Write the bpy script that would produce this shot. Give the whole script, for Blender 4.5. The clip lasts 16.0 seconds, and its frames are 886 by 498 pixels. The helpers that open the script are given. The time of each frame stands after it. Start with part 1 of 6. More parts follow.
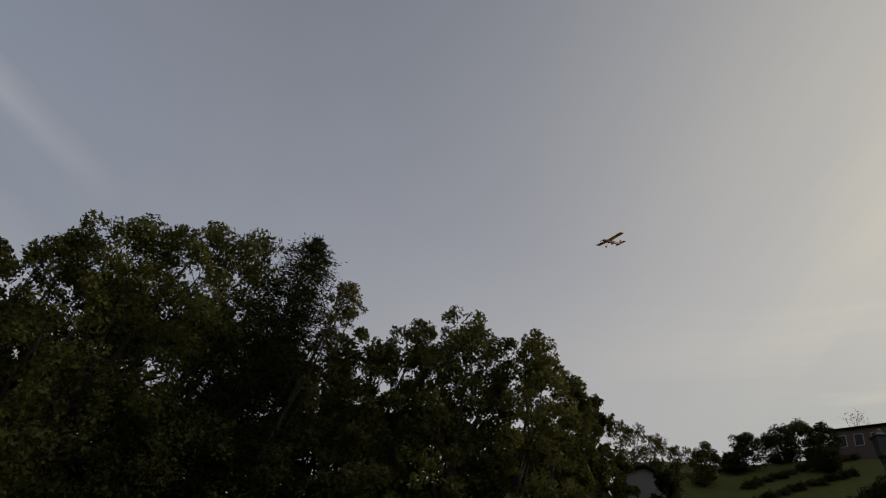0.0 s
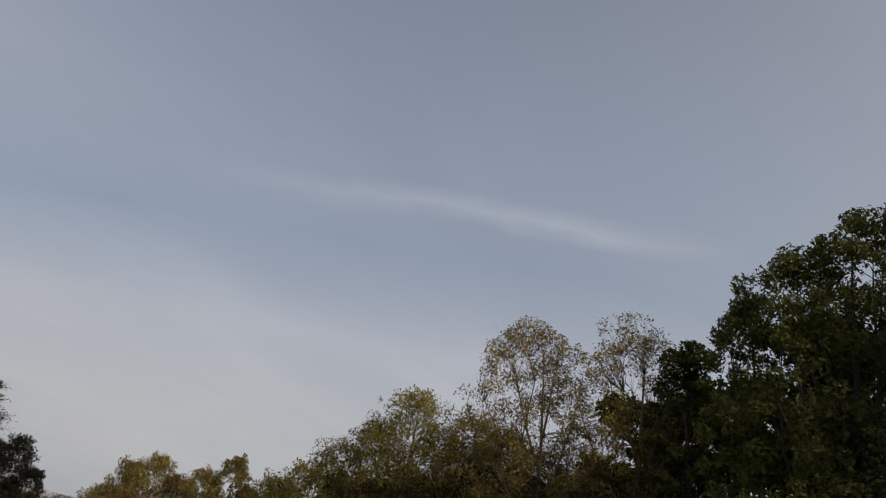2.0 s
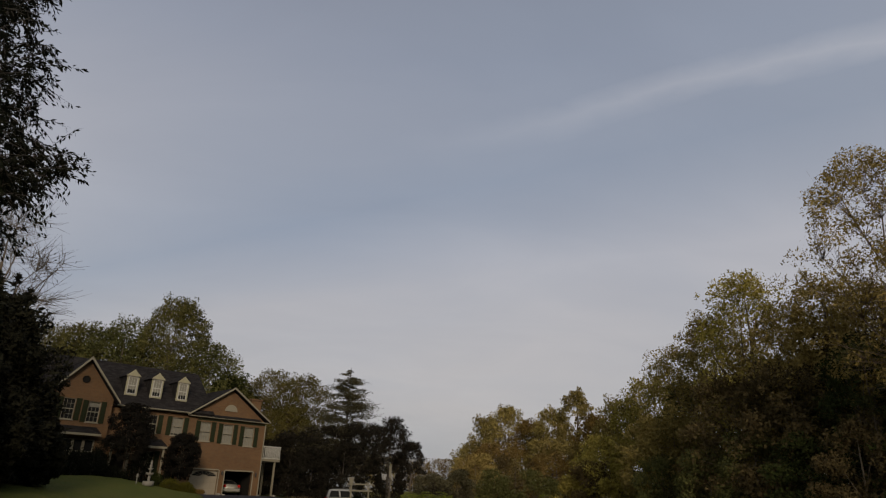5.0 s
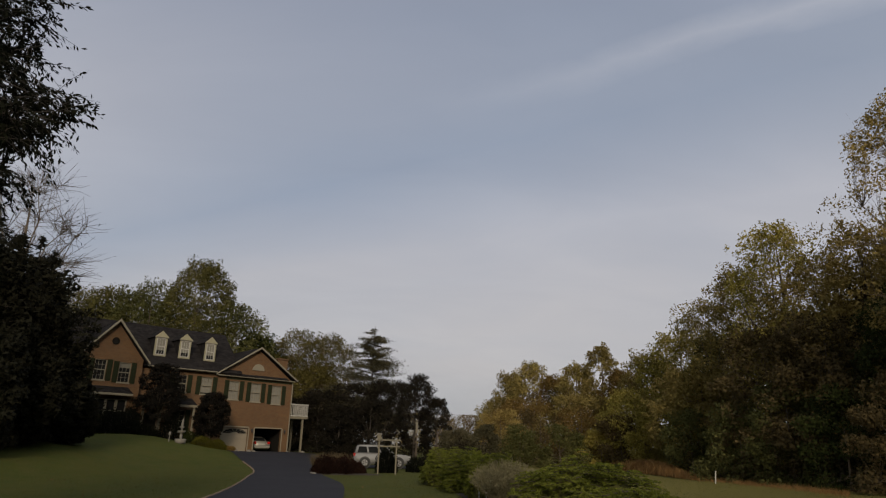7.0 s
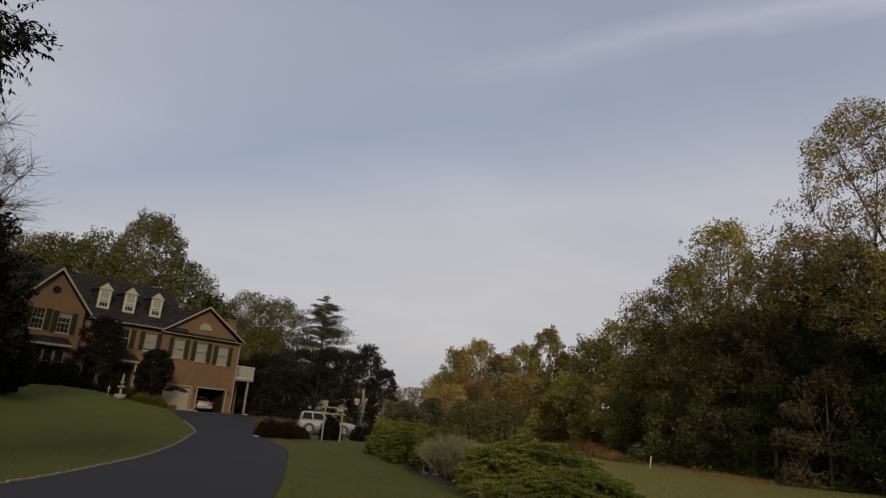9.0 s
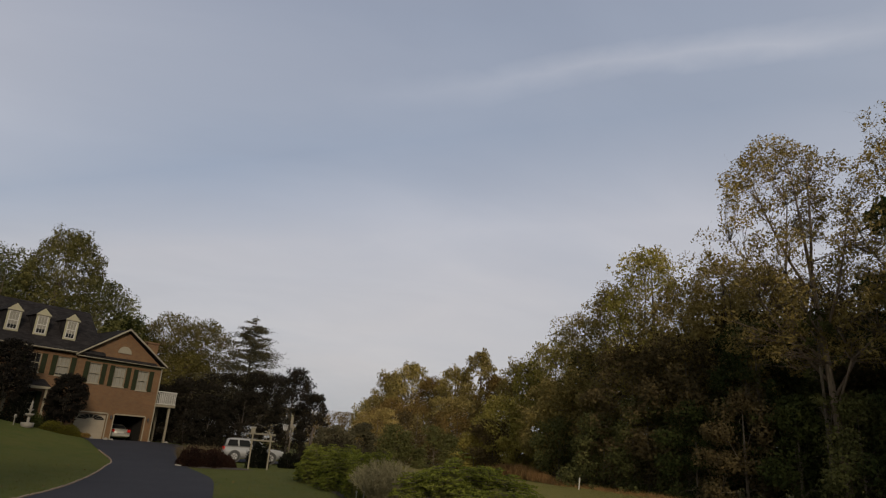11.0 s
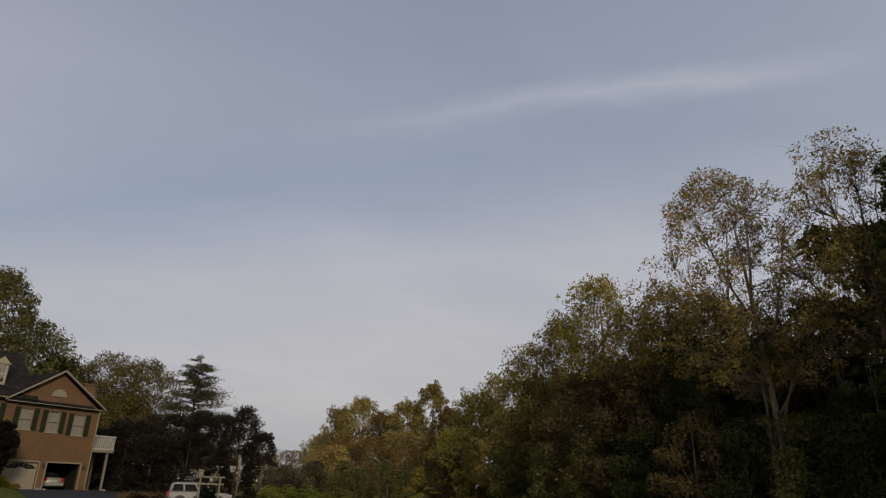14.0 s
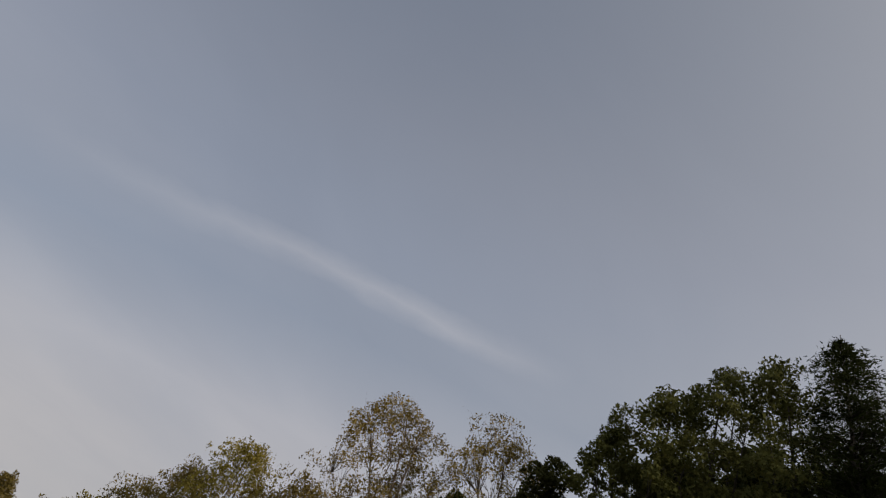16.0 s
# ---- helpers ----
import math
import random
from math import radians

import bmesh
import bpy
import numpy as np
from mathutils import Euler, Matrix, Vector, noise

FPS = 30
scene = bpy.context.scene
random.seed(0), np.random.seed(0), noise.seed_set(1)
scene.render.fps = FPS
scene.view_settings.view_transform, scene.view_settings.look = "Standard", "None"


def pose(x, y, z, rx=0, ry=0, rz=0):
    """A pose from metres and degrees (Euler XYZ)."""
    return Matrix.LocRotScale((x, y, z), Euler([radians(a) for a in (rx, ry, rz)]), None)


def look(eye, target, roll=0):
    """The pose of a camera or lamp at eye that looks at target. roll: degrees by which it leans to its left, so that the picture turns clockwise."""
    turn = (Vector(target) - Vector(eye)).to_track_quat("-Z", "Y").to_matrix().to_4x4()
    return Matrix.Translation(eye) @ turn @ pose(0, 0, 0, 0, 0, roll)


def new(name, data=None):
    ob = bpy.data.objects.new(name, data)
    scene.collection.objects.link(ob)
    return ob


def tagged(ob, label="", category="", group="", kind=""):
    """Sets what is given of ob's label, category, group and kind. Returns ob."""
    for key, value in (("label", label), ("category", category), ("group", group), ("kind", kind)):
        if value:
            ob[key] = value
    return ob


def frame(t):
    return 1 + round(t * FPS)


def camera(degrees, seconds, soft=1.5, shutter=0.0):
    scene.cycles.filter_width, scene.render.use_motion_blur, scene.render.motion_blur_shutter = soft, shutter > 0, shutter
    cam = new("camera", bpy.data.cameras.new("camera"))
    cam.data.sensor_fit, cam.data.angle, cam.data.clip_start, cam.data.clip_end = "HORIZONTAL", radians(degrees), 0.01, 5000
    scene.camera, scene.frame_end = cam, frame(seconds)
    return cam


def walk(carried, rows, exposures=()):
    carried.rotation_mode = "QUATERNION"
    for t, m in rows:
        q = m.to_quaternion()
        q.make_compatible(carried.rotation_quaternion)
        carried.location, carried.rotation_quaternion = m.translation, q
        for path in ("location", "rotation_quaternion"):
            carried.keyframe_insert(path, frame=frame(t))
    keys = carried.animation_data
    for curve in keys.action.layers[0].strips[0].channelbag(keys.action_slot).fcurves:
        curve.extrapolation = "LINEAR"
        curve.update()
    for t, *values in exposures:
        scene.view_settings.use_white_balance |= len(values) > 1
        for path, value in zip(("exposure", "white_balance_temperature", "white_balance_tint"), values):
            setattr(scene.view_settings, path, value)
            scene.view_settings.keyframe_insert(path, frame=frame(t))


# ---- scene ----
cam = camera(69.03, 16.0, soft=1.2)
EYE_HEIGHT = 1.7
# seconds, place on the lawn, tilt, lean and turn
PATH = [
    (0.0, 0.11, -3.00, 131.55, -13.36, -96.95),
    (0.5, 0.11, -2.95, 131.29, -16.31, -78.69),
    (1.0, 0.11, -2.89, 128.01, -15.58, -59.02),
    (1.5, 0.13, -2.83, 124.43, -12.25, -40.54),
    (2.0, 0.17, -2.74, 120.23, -11.24, -31.20),
    (2.5, 0.20, -2.60, 118.65, -7.55, -20.79),
    (3.0, 0.23, -2.37, 114.40, -5.87, -12.21),
    (3.5, 0.25, -2.04, 113.39, -5.95, -9.51),
    (4.0, 0.24, -1.63, 111.09, -2.09, -3.98),
    (4.5, 0.19, -1.17, 110.73, -2.15, -2.17),
    (6.8, -0.08, -0.07, 109.39, -0.31, 1.80),
    (7.0, -0.08, -0.05, 107.04, -1.57, 0.60),
    (7.5, -0.08, -0.01, 105.82, -2.72, -0.04),
    (8.0, -0.11, 0.05, 104.88, -3.29, -0.87),
    (8.5, -0.18, 0.12, 104.52, -4.15, -2.66),
    (9.0, -0.26, 0.16, 105.02, -4.73, -4.30),
    (9.5, -0.33, 0.16, 105.44, -5.19, -5.98),
    (10.0, -0.38, 0.12, 106.55, -5.28, -8.51),
    (12.5, -0.50, 0.12, 107.83, -3.39, -11.40),
    (13.0, -0.59, 0.11, 108.33, -4.21, -12.39),
    (13.5, -0.71, 0.12, 109.46, -3.38, -12.01),
    (14.0, -0.84, 0.15, 110.45, -1.57, -14.54),
    (14.5, -0.94, 0.16, 112.62, -3.89, -17.88),
    (15.0, -1.00, 0.19, 115.86, -8.80, -25.91),
    (15.5, -1.00, 0.25, 121.52, -12.40, -35.22),
    (16.0, -0.97, 0.36, 131.41, -16.85, -51.25)]
walk(cam, [(t, pose(x, y, EYE_HEIGHT, rx, ry, rz)) for t, x, y, rx, ry, rz in PATH], [(0.0, -0.36, 6500, 10), (0.5, 0.10, 6600, 10), (1.0, 0.20, 6450, 9), (1.5, 0.10, 6300, 8), (2.5, -0.15, 6200, 8), (3.5, -0.20, 6300, 9), (4.0, -0.30, 6400, 10), (4.5, -0.12, 6400, 10), (7.0, 0.02, 6330, 10), (7.5, 0.09, 6330, 10), (8.5, 0.15, 6330, 10), (13.0, 0.13, 6300, 10), (14.0, 0.02, 6300, 10), (14.5, 0.02, 6300, 10), (16.0, -0.10, 6400, 10)])

SUN_AZ, SUN_EL = 171.0, 20.0


# ---- small helpers ----
def heading(az, el=0.0):
    a, e = radians(az), radians(el)
    return Vector((math.sin(a) * math.cos(e), math.cos(a) * math.cos(e), math.sin(e)))


def smooth(v):
    v = min(1.0, max(0.0, v))
    return v * v * (3 - 2 * v)


def hill(x, y):
    """Ground height: level lawn, a rise to the house, a steep garden bank to the south-east."""
    z = 0.75 * smooth((y - 36) / 22) * smooth((-7 - x) / 8)
    z += 1.5 * smooth((-x - 14) / 10) * smooth((y - 16) / 20) * smooth((58 - y) / 9)
    a = math.degrees(math.atan2(x, y)) if x or y else 0.0
    r = math.hypot(x, y)
    bank = smooth((a - 99) / 12) * smooth((170 - a) / 25) if a > 0 else 0.0
    if bank > 0:
        run = min(max(0.0, r - 24), 64)
        z += bank * run * (0.70 + 0.02 * smooth((a - 117) / 8))
    return z


# ---- world, sun ----
def ramp(nt, fac, stops, mode="LINEAR"):
    n = nt.nodes.new("ShaderNodeValToRGB")
    n.color_ramp.interpolation = mode
    el = n.color_ramp.elements
    while len(el) < len(stops):
        el.new(0.5)
    for e, (p, c) in zip(el, stops):
        e.position = p
        e.color = (*c, 1) if len(c) == 3 else c
    nt.links.new(fac, n.inputs[0])
    return n.outputs[0]


def op(nt, kind, a, b=None, clamp=False):
    n = nt.nodes.new("ShaderNodeMath")
    n.operation, n.use_clamp = kind, clamp
    for i, v in enumerate((a, b)):
        if v is None:
            continue
        if isinstance(v, (int, float)):
            n.inputs[i].default_value = v
        else:
            nt.links.new(v, n.inputs[i])
    return n.outputs[0]


def mixed(nt, fac, a, b, blend="MIX"):
    n = nt.nodes.new("ShaderNodeMix")
    n.data_type, n.blend_type = "RGBA", blend
    for sock, v in ((n.inputs[0], fac), (n.inputs[6], a), (n.inputs[7], b)):
        if isinstance(v, (int, float)):
            sock.default_value = v
        elif isinstance(v, tuple):
            sock.default_value = (*v, 1)
        else:
            nt.links.new(v, sock)
    return n.outputs[2]


def noise_tex(nt, vec, scale, detail=4.0, rough=0.55, dist=0.0):
    n = nt.nodes.new("ShaderNodeTexNoise")
    n.inputs["Scale"].default_value = scale
    n.inputs["Detail"].default_value = detail
    n.inputs["Roughness"].default_value = rough
    n.inputs["Distortion"].default_value = dist
    if vec is not None:
        nt.links.new(vec, n.inputs["Vector"])
    return n.outputs["Fac"]


def build_world():
    w = bpy.data.worlds.new("evening_sky")
    scene.world = w
    w.use_nodes = True
    nt = w.node_tree
    nt.nodes.clear()
    out = nt.nodes.new("ShaderNodeOutputWorld")
    bg = nt.nodes.new("ShaderNodeBackground")
    nt.links.new(bg.outputs[0], out.inputs[0])
    tc = nt.nodes.new("ShaderNodeTexCoord").outputs["Generated"]
    sep = nt.nodes.new("ShaderNodeSeparateXYZ")
    nt.links.new(tc, sep.inputs[0])
    x, y, z = sep.outputs
    zc = op(nt, "MAXIMUM", z, 0.06)
    px, py = op(nt, "DIVIDE", x, zc), op(nt, "DIVIDE", y, zc)
    comb = nt.nodes.new("ShaderNodeCombineXYZ")
    nt.links.new(px, comb.inputs[0])
    nt.links.new(py, comb.inputs[1])
    plane = comb.outputs[0]
    # clear air
    sky = nt.nodes.new("ShaderNodeTexSky")
    sky.sky_type = "NISHITA"
    sky.sun_disc = False
    sky.sun_elevation = radians(SUN_EL)
    sky.sun_rotation = radians(SUN_AZ)
    sky.air_density, sky.dust_density, sky.ozone_density = 1.0, 1.5, 2.0
    air = mixed(nt, 1.0, sky.outputs[0], (0.055, 0.055, 0.055), "MULTIPLY")
    # thin high cloud: grey-lavender overhead, paler towards the horizon
    veil = ramp(nt, z, [(0.0, (0.40, 0.392, 0.385)), (0.14, (0.51, 0.49, 0.485)), (0.34, (0.463, 0.463, 0.497)), (0.60, (0.305, 0.328, 0.395)), (0.78, (0.212, 0.236, 0.295)), (0.93, (0.135, 0.162, 0.220))])
    zs = op(nt, "ADD", op(nt, "MAXIMUM", z, 0.0), 0.22)
    low = nt.nodes.new("ShaderNodeCombineXYZ")
    nt.links.new(op(nt, "DIVIDE", x, zs), low.inputs[0])
    nt.links.new(op(nt, "DIVIDE", y, zs), low.inputs[1])
    mp = nt.nodes.new("ShaderNodeMapping")
    mp.inputs["Rotation"].default_value = (0, 0, radians(30))
    mp.inputs["Scale"].default_value = (0.55, 0.95, 1.0)
    nt.links.new(low.outputs[0], mp.inputs[0])
    nx, ny = 0.515, 0.857
    off = op(nt, "SUBTRACT", op(nt, "ADD", op(nt, "MULTIPLY", px, nx), op(nt, "MULTIPLY", py, ny)), 1.515)
    along = op(nt, "ADD", op(nt, "MULTIPLY", px, ny), op(nt, "MULTIPLY", py, -nx))
    # a clearer lane of blue beyond the trail
    lane = op(nt, "SUBTRACT", 1.0, op(nt, "MULTIPLY", op(nt, "ABSOLUTE", op(nt, "SUBTRACT", off, 0.28)), 1.1), True)
    soft = noise_tex(nt, mp.outputs[0], 1.3, 4.0, 0.5, 0.4)
    cover = op(nt, "SUBTRACT", ramp(nt, soft, [(0.30, (0.80, 0.80, 0.80)), (0.66, (1, 1, 1))]), op(nt, "MULTIPLY", lane, 0.40), True)
    base = mixed(nt, cover, mixed(nt, 0.6, air, (0.27, 0.35, 0.47)), veil)
    wisp = noise_tex(nt, mp.outputs[0], 2.4, 5.0, 0.55, 0.6)
    lift = ramp(nt, wisp, [(0.35, (0.97, 0.97, 0.975)), (0.7, (1.04, 1.035, 1.03))])
    base = mixed(nt, 1.0, base, lift, "MULTIPLY")
    # old aircraft trail: a straight, frayed band on the cloud layer
    fray = op(nt, "MULTIPLY", op(nt, "SUBTRACT", noise_tex(nt, plane, 2.2, 5.0, 0.6), 0.5), 0.22)
    d = op(nt, "ABSOLUTE", op(nt, "ADD", off, fray))
    band = op(nt, "SUBTRACT", 1.0, op(nt, "DIVIDE", d, 0.10), True)
    ends = ramp(nt, op(nt, "ADD", op(nt, "MULTIPLY", along, 0.4), 0.5), [(0.10, (0, 0, 0)), (0.40, (0.75, 0.75, 0.75)), (0.60, (1, 1, 1)), (0.76, (0, 0, 0))])
    streak = op(nt, "MULTIPLY", op(nt, "MULTIPLY", band, ends), 0.30)
    base = mixed(nt, streak, base, (0.62, 0.60, 0.615))
    # glow of the low sun behind the cloud, broken by streaks of cloud
    s = heading(SUN_AZ, SUN_EL)
    dot = op(nt, "ADD", op(nt, "ADD", op(nt, "MULTIPLY", x, s.x), op(nt, "MULTIPLY", y, s.y)), op(nt, "MULTIPLY", z, s.z))
    wide = op(nt, "POWER", op(nt, "ADD", op(nt, "MULTIPLY", dot, 0.5), 0.5), 3.6)
    base = mixed(nt, op(nt, "MULTIPLY", wide, 0.85, True), base, (0.865, 0.82, 0.79), "MIX")
    glow = op(nt, "POWER", op(nt, "MAXIMUM", dot, 0.0), 5.5)
    mp2 = nt.nodes.new("ShaderNodeMapping")
    mp2.inputs["Rotation"].default_value = (0, 0, radians(-25))
    mp2.inputs["Scale"].default_value = (0.35, 2.2, 1.0)
    nt.links.new(low.outputs[0], mp2.inputs[0])
    bars = ramp(nt, noise_tex(nt, mp2.outputs[0], 1.5, 5.0, 0.6, 0.3), [(0.3, (0.50, 0.50, 0.50)), (0.7, (1.25, 1.25, 1.25))])
    base = mixed(nt, op(nt, "MULTIPLY", glow, bars), base, (1.30, 1.18, 0.64), "MIX")
    # level streaks of cloud and clear blue low towards the sun
    flat = nt.nodes.new("ShaderNodeCombineXYZ")
    nt.links.new(op(nt, "MULTIPLY", x, 1.1), flat.inputs[0])
    nt.links.new(op(nt, "MULTIPLY", y, 1.1), flat.inputs[1])
    nt.links.new(op(nt, "MULTIPLY", z, 15.0), flat.inputs[2])
    gaps = ramp(nt, noise_tex(nt, flat.outputs[0], 1.0, 4.0, 0.55, 0.3), [(0.44, (1, 1, 1)), (0.60, (0, 0, 0))])
    lowly = ramp(nt, z, [(0.40, (1, 1, 1)), (0.66, (0, 0, 0))])
    base = mixed(nt, op(nt, "MULTIPLY", op(nt, "MULTIPLY", lowly, wide), 0.8, True), base, (0.86, 0.82, 0.62))
    base = mixed(nt, op(nt, "MULTIPLY", op(nt, "MULTIPLY", gaps, lowly), op(nt, "MULTIPLY", wide, 1.3, True)), base, (0.42, 0.45, 0.50))
    nt.links.new(base, bg.inputs[0])
    bg.inputs[1].default_value = 1.0
    lamp = bpy.data.lights.new("sun", "SUN")
    lamp.energy, lamp.angle, lamp.color = 2.4, radians(12), (1.0, 0.82, 0.60)
    ob = new("sun", lamp)
    ob.matrix_world = look((0, 0, 60), Vector((0, 0, 60)) - heading(SUN_AZ, SUN_EL))


build_world()


# ---- materials ----
def material(name, rough=0.8, metal=0.0):
    m = bpy.data.materials.new(name)
    m.use_nodes = True
    nt = m.node_tree
    b = nt.nodes["Principled BSDF"]
    b.inputs["Roughness"].default_value = rough
    b.inputs["Metallic"].default_value = metal
    return m, nt, b


def coords(nt):
    return nt.nodes.new("ShaderNodeTexCoord").outputs["Object"]


def position(nt):
    return nt.nodes.new("ShaderNodeNewGeometry").outputs["Position"]


def bump(nt, b, height, strength=0.4, dist=0.02):
    n = nt.nodes.new("ShaderNodeBump")
    n.inputs["Strength"].default_value = strength
    n.inputs["Distance"].default_value = dist
    nt.links.new(height, n.inputs["Height"])
    nt.links.new(n.outputs[0], b.inputs["Normal"])


def plain(name, colour, rough=0.6, metal=0.0, vary=0.18, scale=6.0, grain=0.0, gloss=0.5):
    """Paint, wood, metal: a base colour with blotches at two scales."""
    m, nt, b = material(name, rough, metal)
    b.inputs["Specular IOR Level"].default_value = gloss
    v = coords(nt)
    big = noise_tex(nt, v, scale, 3.0)
    fine = noise_tex(nt, v, scale * 9, 3.0)
    lo = tuple(c * (1 - vary) for c in colour)
    hi = tuple(min(1.0, c * (1 + vary)) for c in colour)
    c = mixed(nt, big, lo, hi)
    c = mixed(nt, 0.35, c, mixed(nt, fine, lo, hi))
    nt.links.new(c, b.inputs["Base Color"])
    if grain:
        bump(nt, b, fine, grain, 0.01)
    return m


def leaf_material(name, stops, translucency=0.28):
    """Foliage: every leaf takes its own tone, every plant its own shift."""
    m, nt, b = material(name, 0.8)
    geo = nt.nodes.new("ShaderNodeNewGeometry")
    info = nt.nodes.new("ShaderNodeObjectInfo")
    blot = noise_tex(nt, geo.outputs["Position"], 0.55, 3.0, 0.6)
    mass = noise_tex(nt, geo.outputs["Position"], 0.17, 2.0, 0.5)
    f = op(nt, "ADD", op(nt, "MULTIPLY", geo.outputs["Random Per Island"], 0.34), op(nt, "MULTIPLY", op(nt, "SUBTRACT", blot, 0.5), 0.8))
    f = op(nt, "ADD", f, op(nt, "MULTIPLY", op(nt, "SUBTRACT", mass, 0.5), 0.8))
    f = op(nt, "ADD", f, op(nt, "MULTIPLY", op(nt, "SUBTRACT", info.outputs["Random"], 0.5), 0.22))
    f = op(nt, "ADD", f, 0.33, True)
    n = len(stops)
    c = ramp(nt, f, [(i / (n - 1), s) for i, s in enumerate(stops)])
    nt.links.new(c, b.inputs["Base Color"])
    b.inputs["Specular IOR Level"].default_value = 0.08
    t = nt.nodes.new("ShaderNodeBsdfTranslucent")
    nt.links.new(c, t.inputs[0])
    mx = nt.nodes.new("ShaderNodeMixShader")
    mx.inputs[0].default_value = translucency
    out = nt.nodes["Material Output"]
    nt.links.new(b.outputs[0], mx.inputs[1])
    nt.links.new(t.outputs[0], mx.inputs[2])
    nt.links.new(mx.outputs[0], out.inputs[0])
    return m


def bark_material(name, colour):
    m, nt, b = material(name, 0.9)
    v = coords(nt)
    mp = nt.nodes.new("ShaderNodeMapping")
    mp.inputs["Scale"].default_value = (5, 5, 0.8)
    nt.links.new(v, mp.inputs[0])
    f = noise_tex(nt, mp.outputs[0], 3.0, 5.0, 0.65)
    c = ramp(nt, f, [(0.3, tuple(k * 0.5 for k in colour)), (0.7, tuple(k * 1.3 for k in colour))])
    nt.links.new(c, b.inputs["Base Color"])
    bump(nt, b, f, 0.8, 0.04)
    return m


def grass_material():
    m, nt, b = material("lawn_grass", 0.95)
    v = position(nt)
    big = noise_tex(nt, v, 0.11, 3.0, 0.55)
    mid = noise_tex(nt, v, 0.9, 4.0, 0.6)
    fine = noise_tex(nt, v, 14.0, 4.0, 0.7)
    c = ramp(nt, big, [(0.32, (0.0386, 0.0534, 0.0110)), (0.68, (0.0699, 0.0791, 0.0166))])
    c = mixed(nt, ramp(nt, mid, [(0.36, (0, 0, 0)), (0.66, (0.8, 0.8, 0.8))]), c, (0.0994, 0.0810, 0.0239))
    c = mixed(nt, 0.5, c, mixed(nt, fine, (0.0368, 0.0478, 0.0092), (0.0883, 0.1012, 0.0230)))
    field = nt.nodes.new("ShaderNodeSeparateXYZ")
    nt.links.new(v, field.inputs[0])
    dry = op(nt, "MULTIPLY", op(nt, "MULTIPLY", op(nt, "SUBTRACT", field.outputs[0], 3.0), 0.25, True), op(nt, "MULTIPLY", field.outputs[1], 0.1, True))
    c = mixed(nt, op(nt, "MULTIPLY", dry, 0.8), c, mixed(nt, fine, (0.1196, 0.1030, 0.0276), (0.2070, 0.1794, 0.0534)))
    nt.links.new(c, b.inputs["Base Color"])
    bump(nt, b, fine, 0.9, 0.06)
    b.inputs["Specular IOR Level"].default_value = 0.1
    return m


def asphalt_material():
    m, nt, b = material("sealed_asphalt", 0.9)
    b.inputs["Specular IOR Level"].default_value = 0.12
    v = position(nt)
    big = noise_tex(nt, v, 0.35, 3.0)
    fine = noise_tex(nt, v, 60.0, 3.0, 0.7)
    c = ramp(nt, big, [(0.3, (0.019, 0.019, 0.025)), (0.7, (0.029, 0.029, 0.036))])
    c = mixed(nt, 0.4, c, mixed(nt, fine, (0.015, 0.015, 0.019), (0.046, 0.046, 0.055)))
    nt.links.new(c, b.inputs["Base Color"])
    bump(nt, b, fine, 0.5, 0.006)
    return m


def brick_material():
    m, nt, b = material("tan_red_brick", 0.85)
    v = coords(nt)
    br = nt.nodes.new("ShaderNodeTexBrick")
    sep = nt.nodes.new("ShaderNodeSeparateXYZ")
    nt.links.new(v, sep.inputs[0])
    comb = nt.nodes.new("ShaderNodeCombineXYZ")
    nt.links.new(op(nt, "ADD", sep.outputs[0], sep.outputs[1]), comb.inputs[0])
    nt.links.new(sep.outputs[2], comb.inputs[1])
    nt.links.new(comb.outputs[0], br.inputs["Vector"])
    br.inputs["Scale"].default_value = 1.0
    br.inputs["Brick Width"].default_value = 0.21
    br.inputs["Row Height"].default_value = 0.075
    br.inputs["Mortar Size"].default_value = 0.008
    br.inputs["Color1"].default_value = (0.084, 0.040, 0.0142, 1)
    br.inputs["Color2"].default_value = (0.115, 0.058, 0.0213, 1)
    br.inputs["Mortar"].default_value = (0.100, 0.070, 0.043, 1)
    big = noise_tex(nt, v, 0.5, 4.0)
    c = mixed(nt, 1.0, br.outputs[0], ramp(nt, big, [(0.3, (0.82, 0.80, 0.78)), (0.7, (1.06, 1.04, 1.0))]), "MULTIPLY")
    nt.links.new(c, b.inputs["Base Color"])
    bump(nt, b, br.outputs["Fac"], -0.3, 0.01)
    return m


def shingle_material():
    m, nt, b = material("dark_asphalt_shingle", 0.95)
    b.inputs["Specular IOR Level"].default_value = 0.05
    v = coords(nt)
    rows = nt.nodes.new("ShaderNodeTexBrick")
    nt.links.new(v, rows.inputs["Vector"])
    rows.inputs["Brick Width"].default_value = 0.33
    rows.inputs["Row Height"].default_value = 0.14
    rows.inputs["Mortar Size"].default_value = 0.006
    rows.inputs["Scale"].default_value = 1.0
    rows.inputs["Color1"].default_value = (0.013, 0.012, 0.013, 1)
    rows.inputs["Color2"].default_value = (0.025, 0.023, 0.024, 1)
    rows.inputs["Mortar"].default_value = (0.010, 0.010, 0.010, 1)
    f = noise_tex(nt, v, 1.2, 4.0)
    c = mixed(nt, 1.0, rows.outputs[0], ramp(nt, f, [(0.3, (0.75, 0.75, 0.75)), (0.7, (1.15, 1.13, 1.1))]), "MULTIPLY")
    nt.links.new(c, b.inputs["Base Color"])
    bump(nt, b, rows.outputs["Fac"], -0.4, 0.01)
    return m


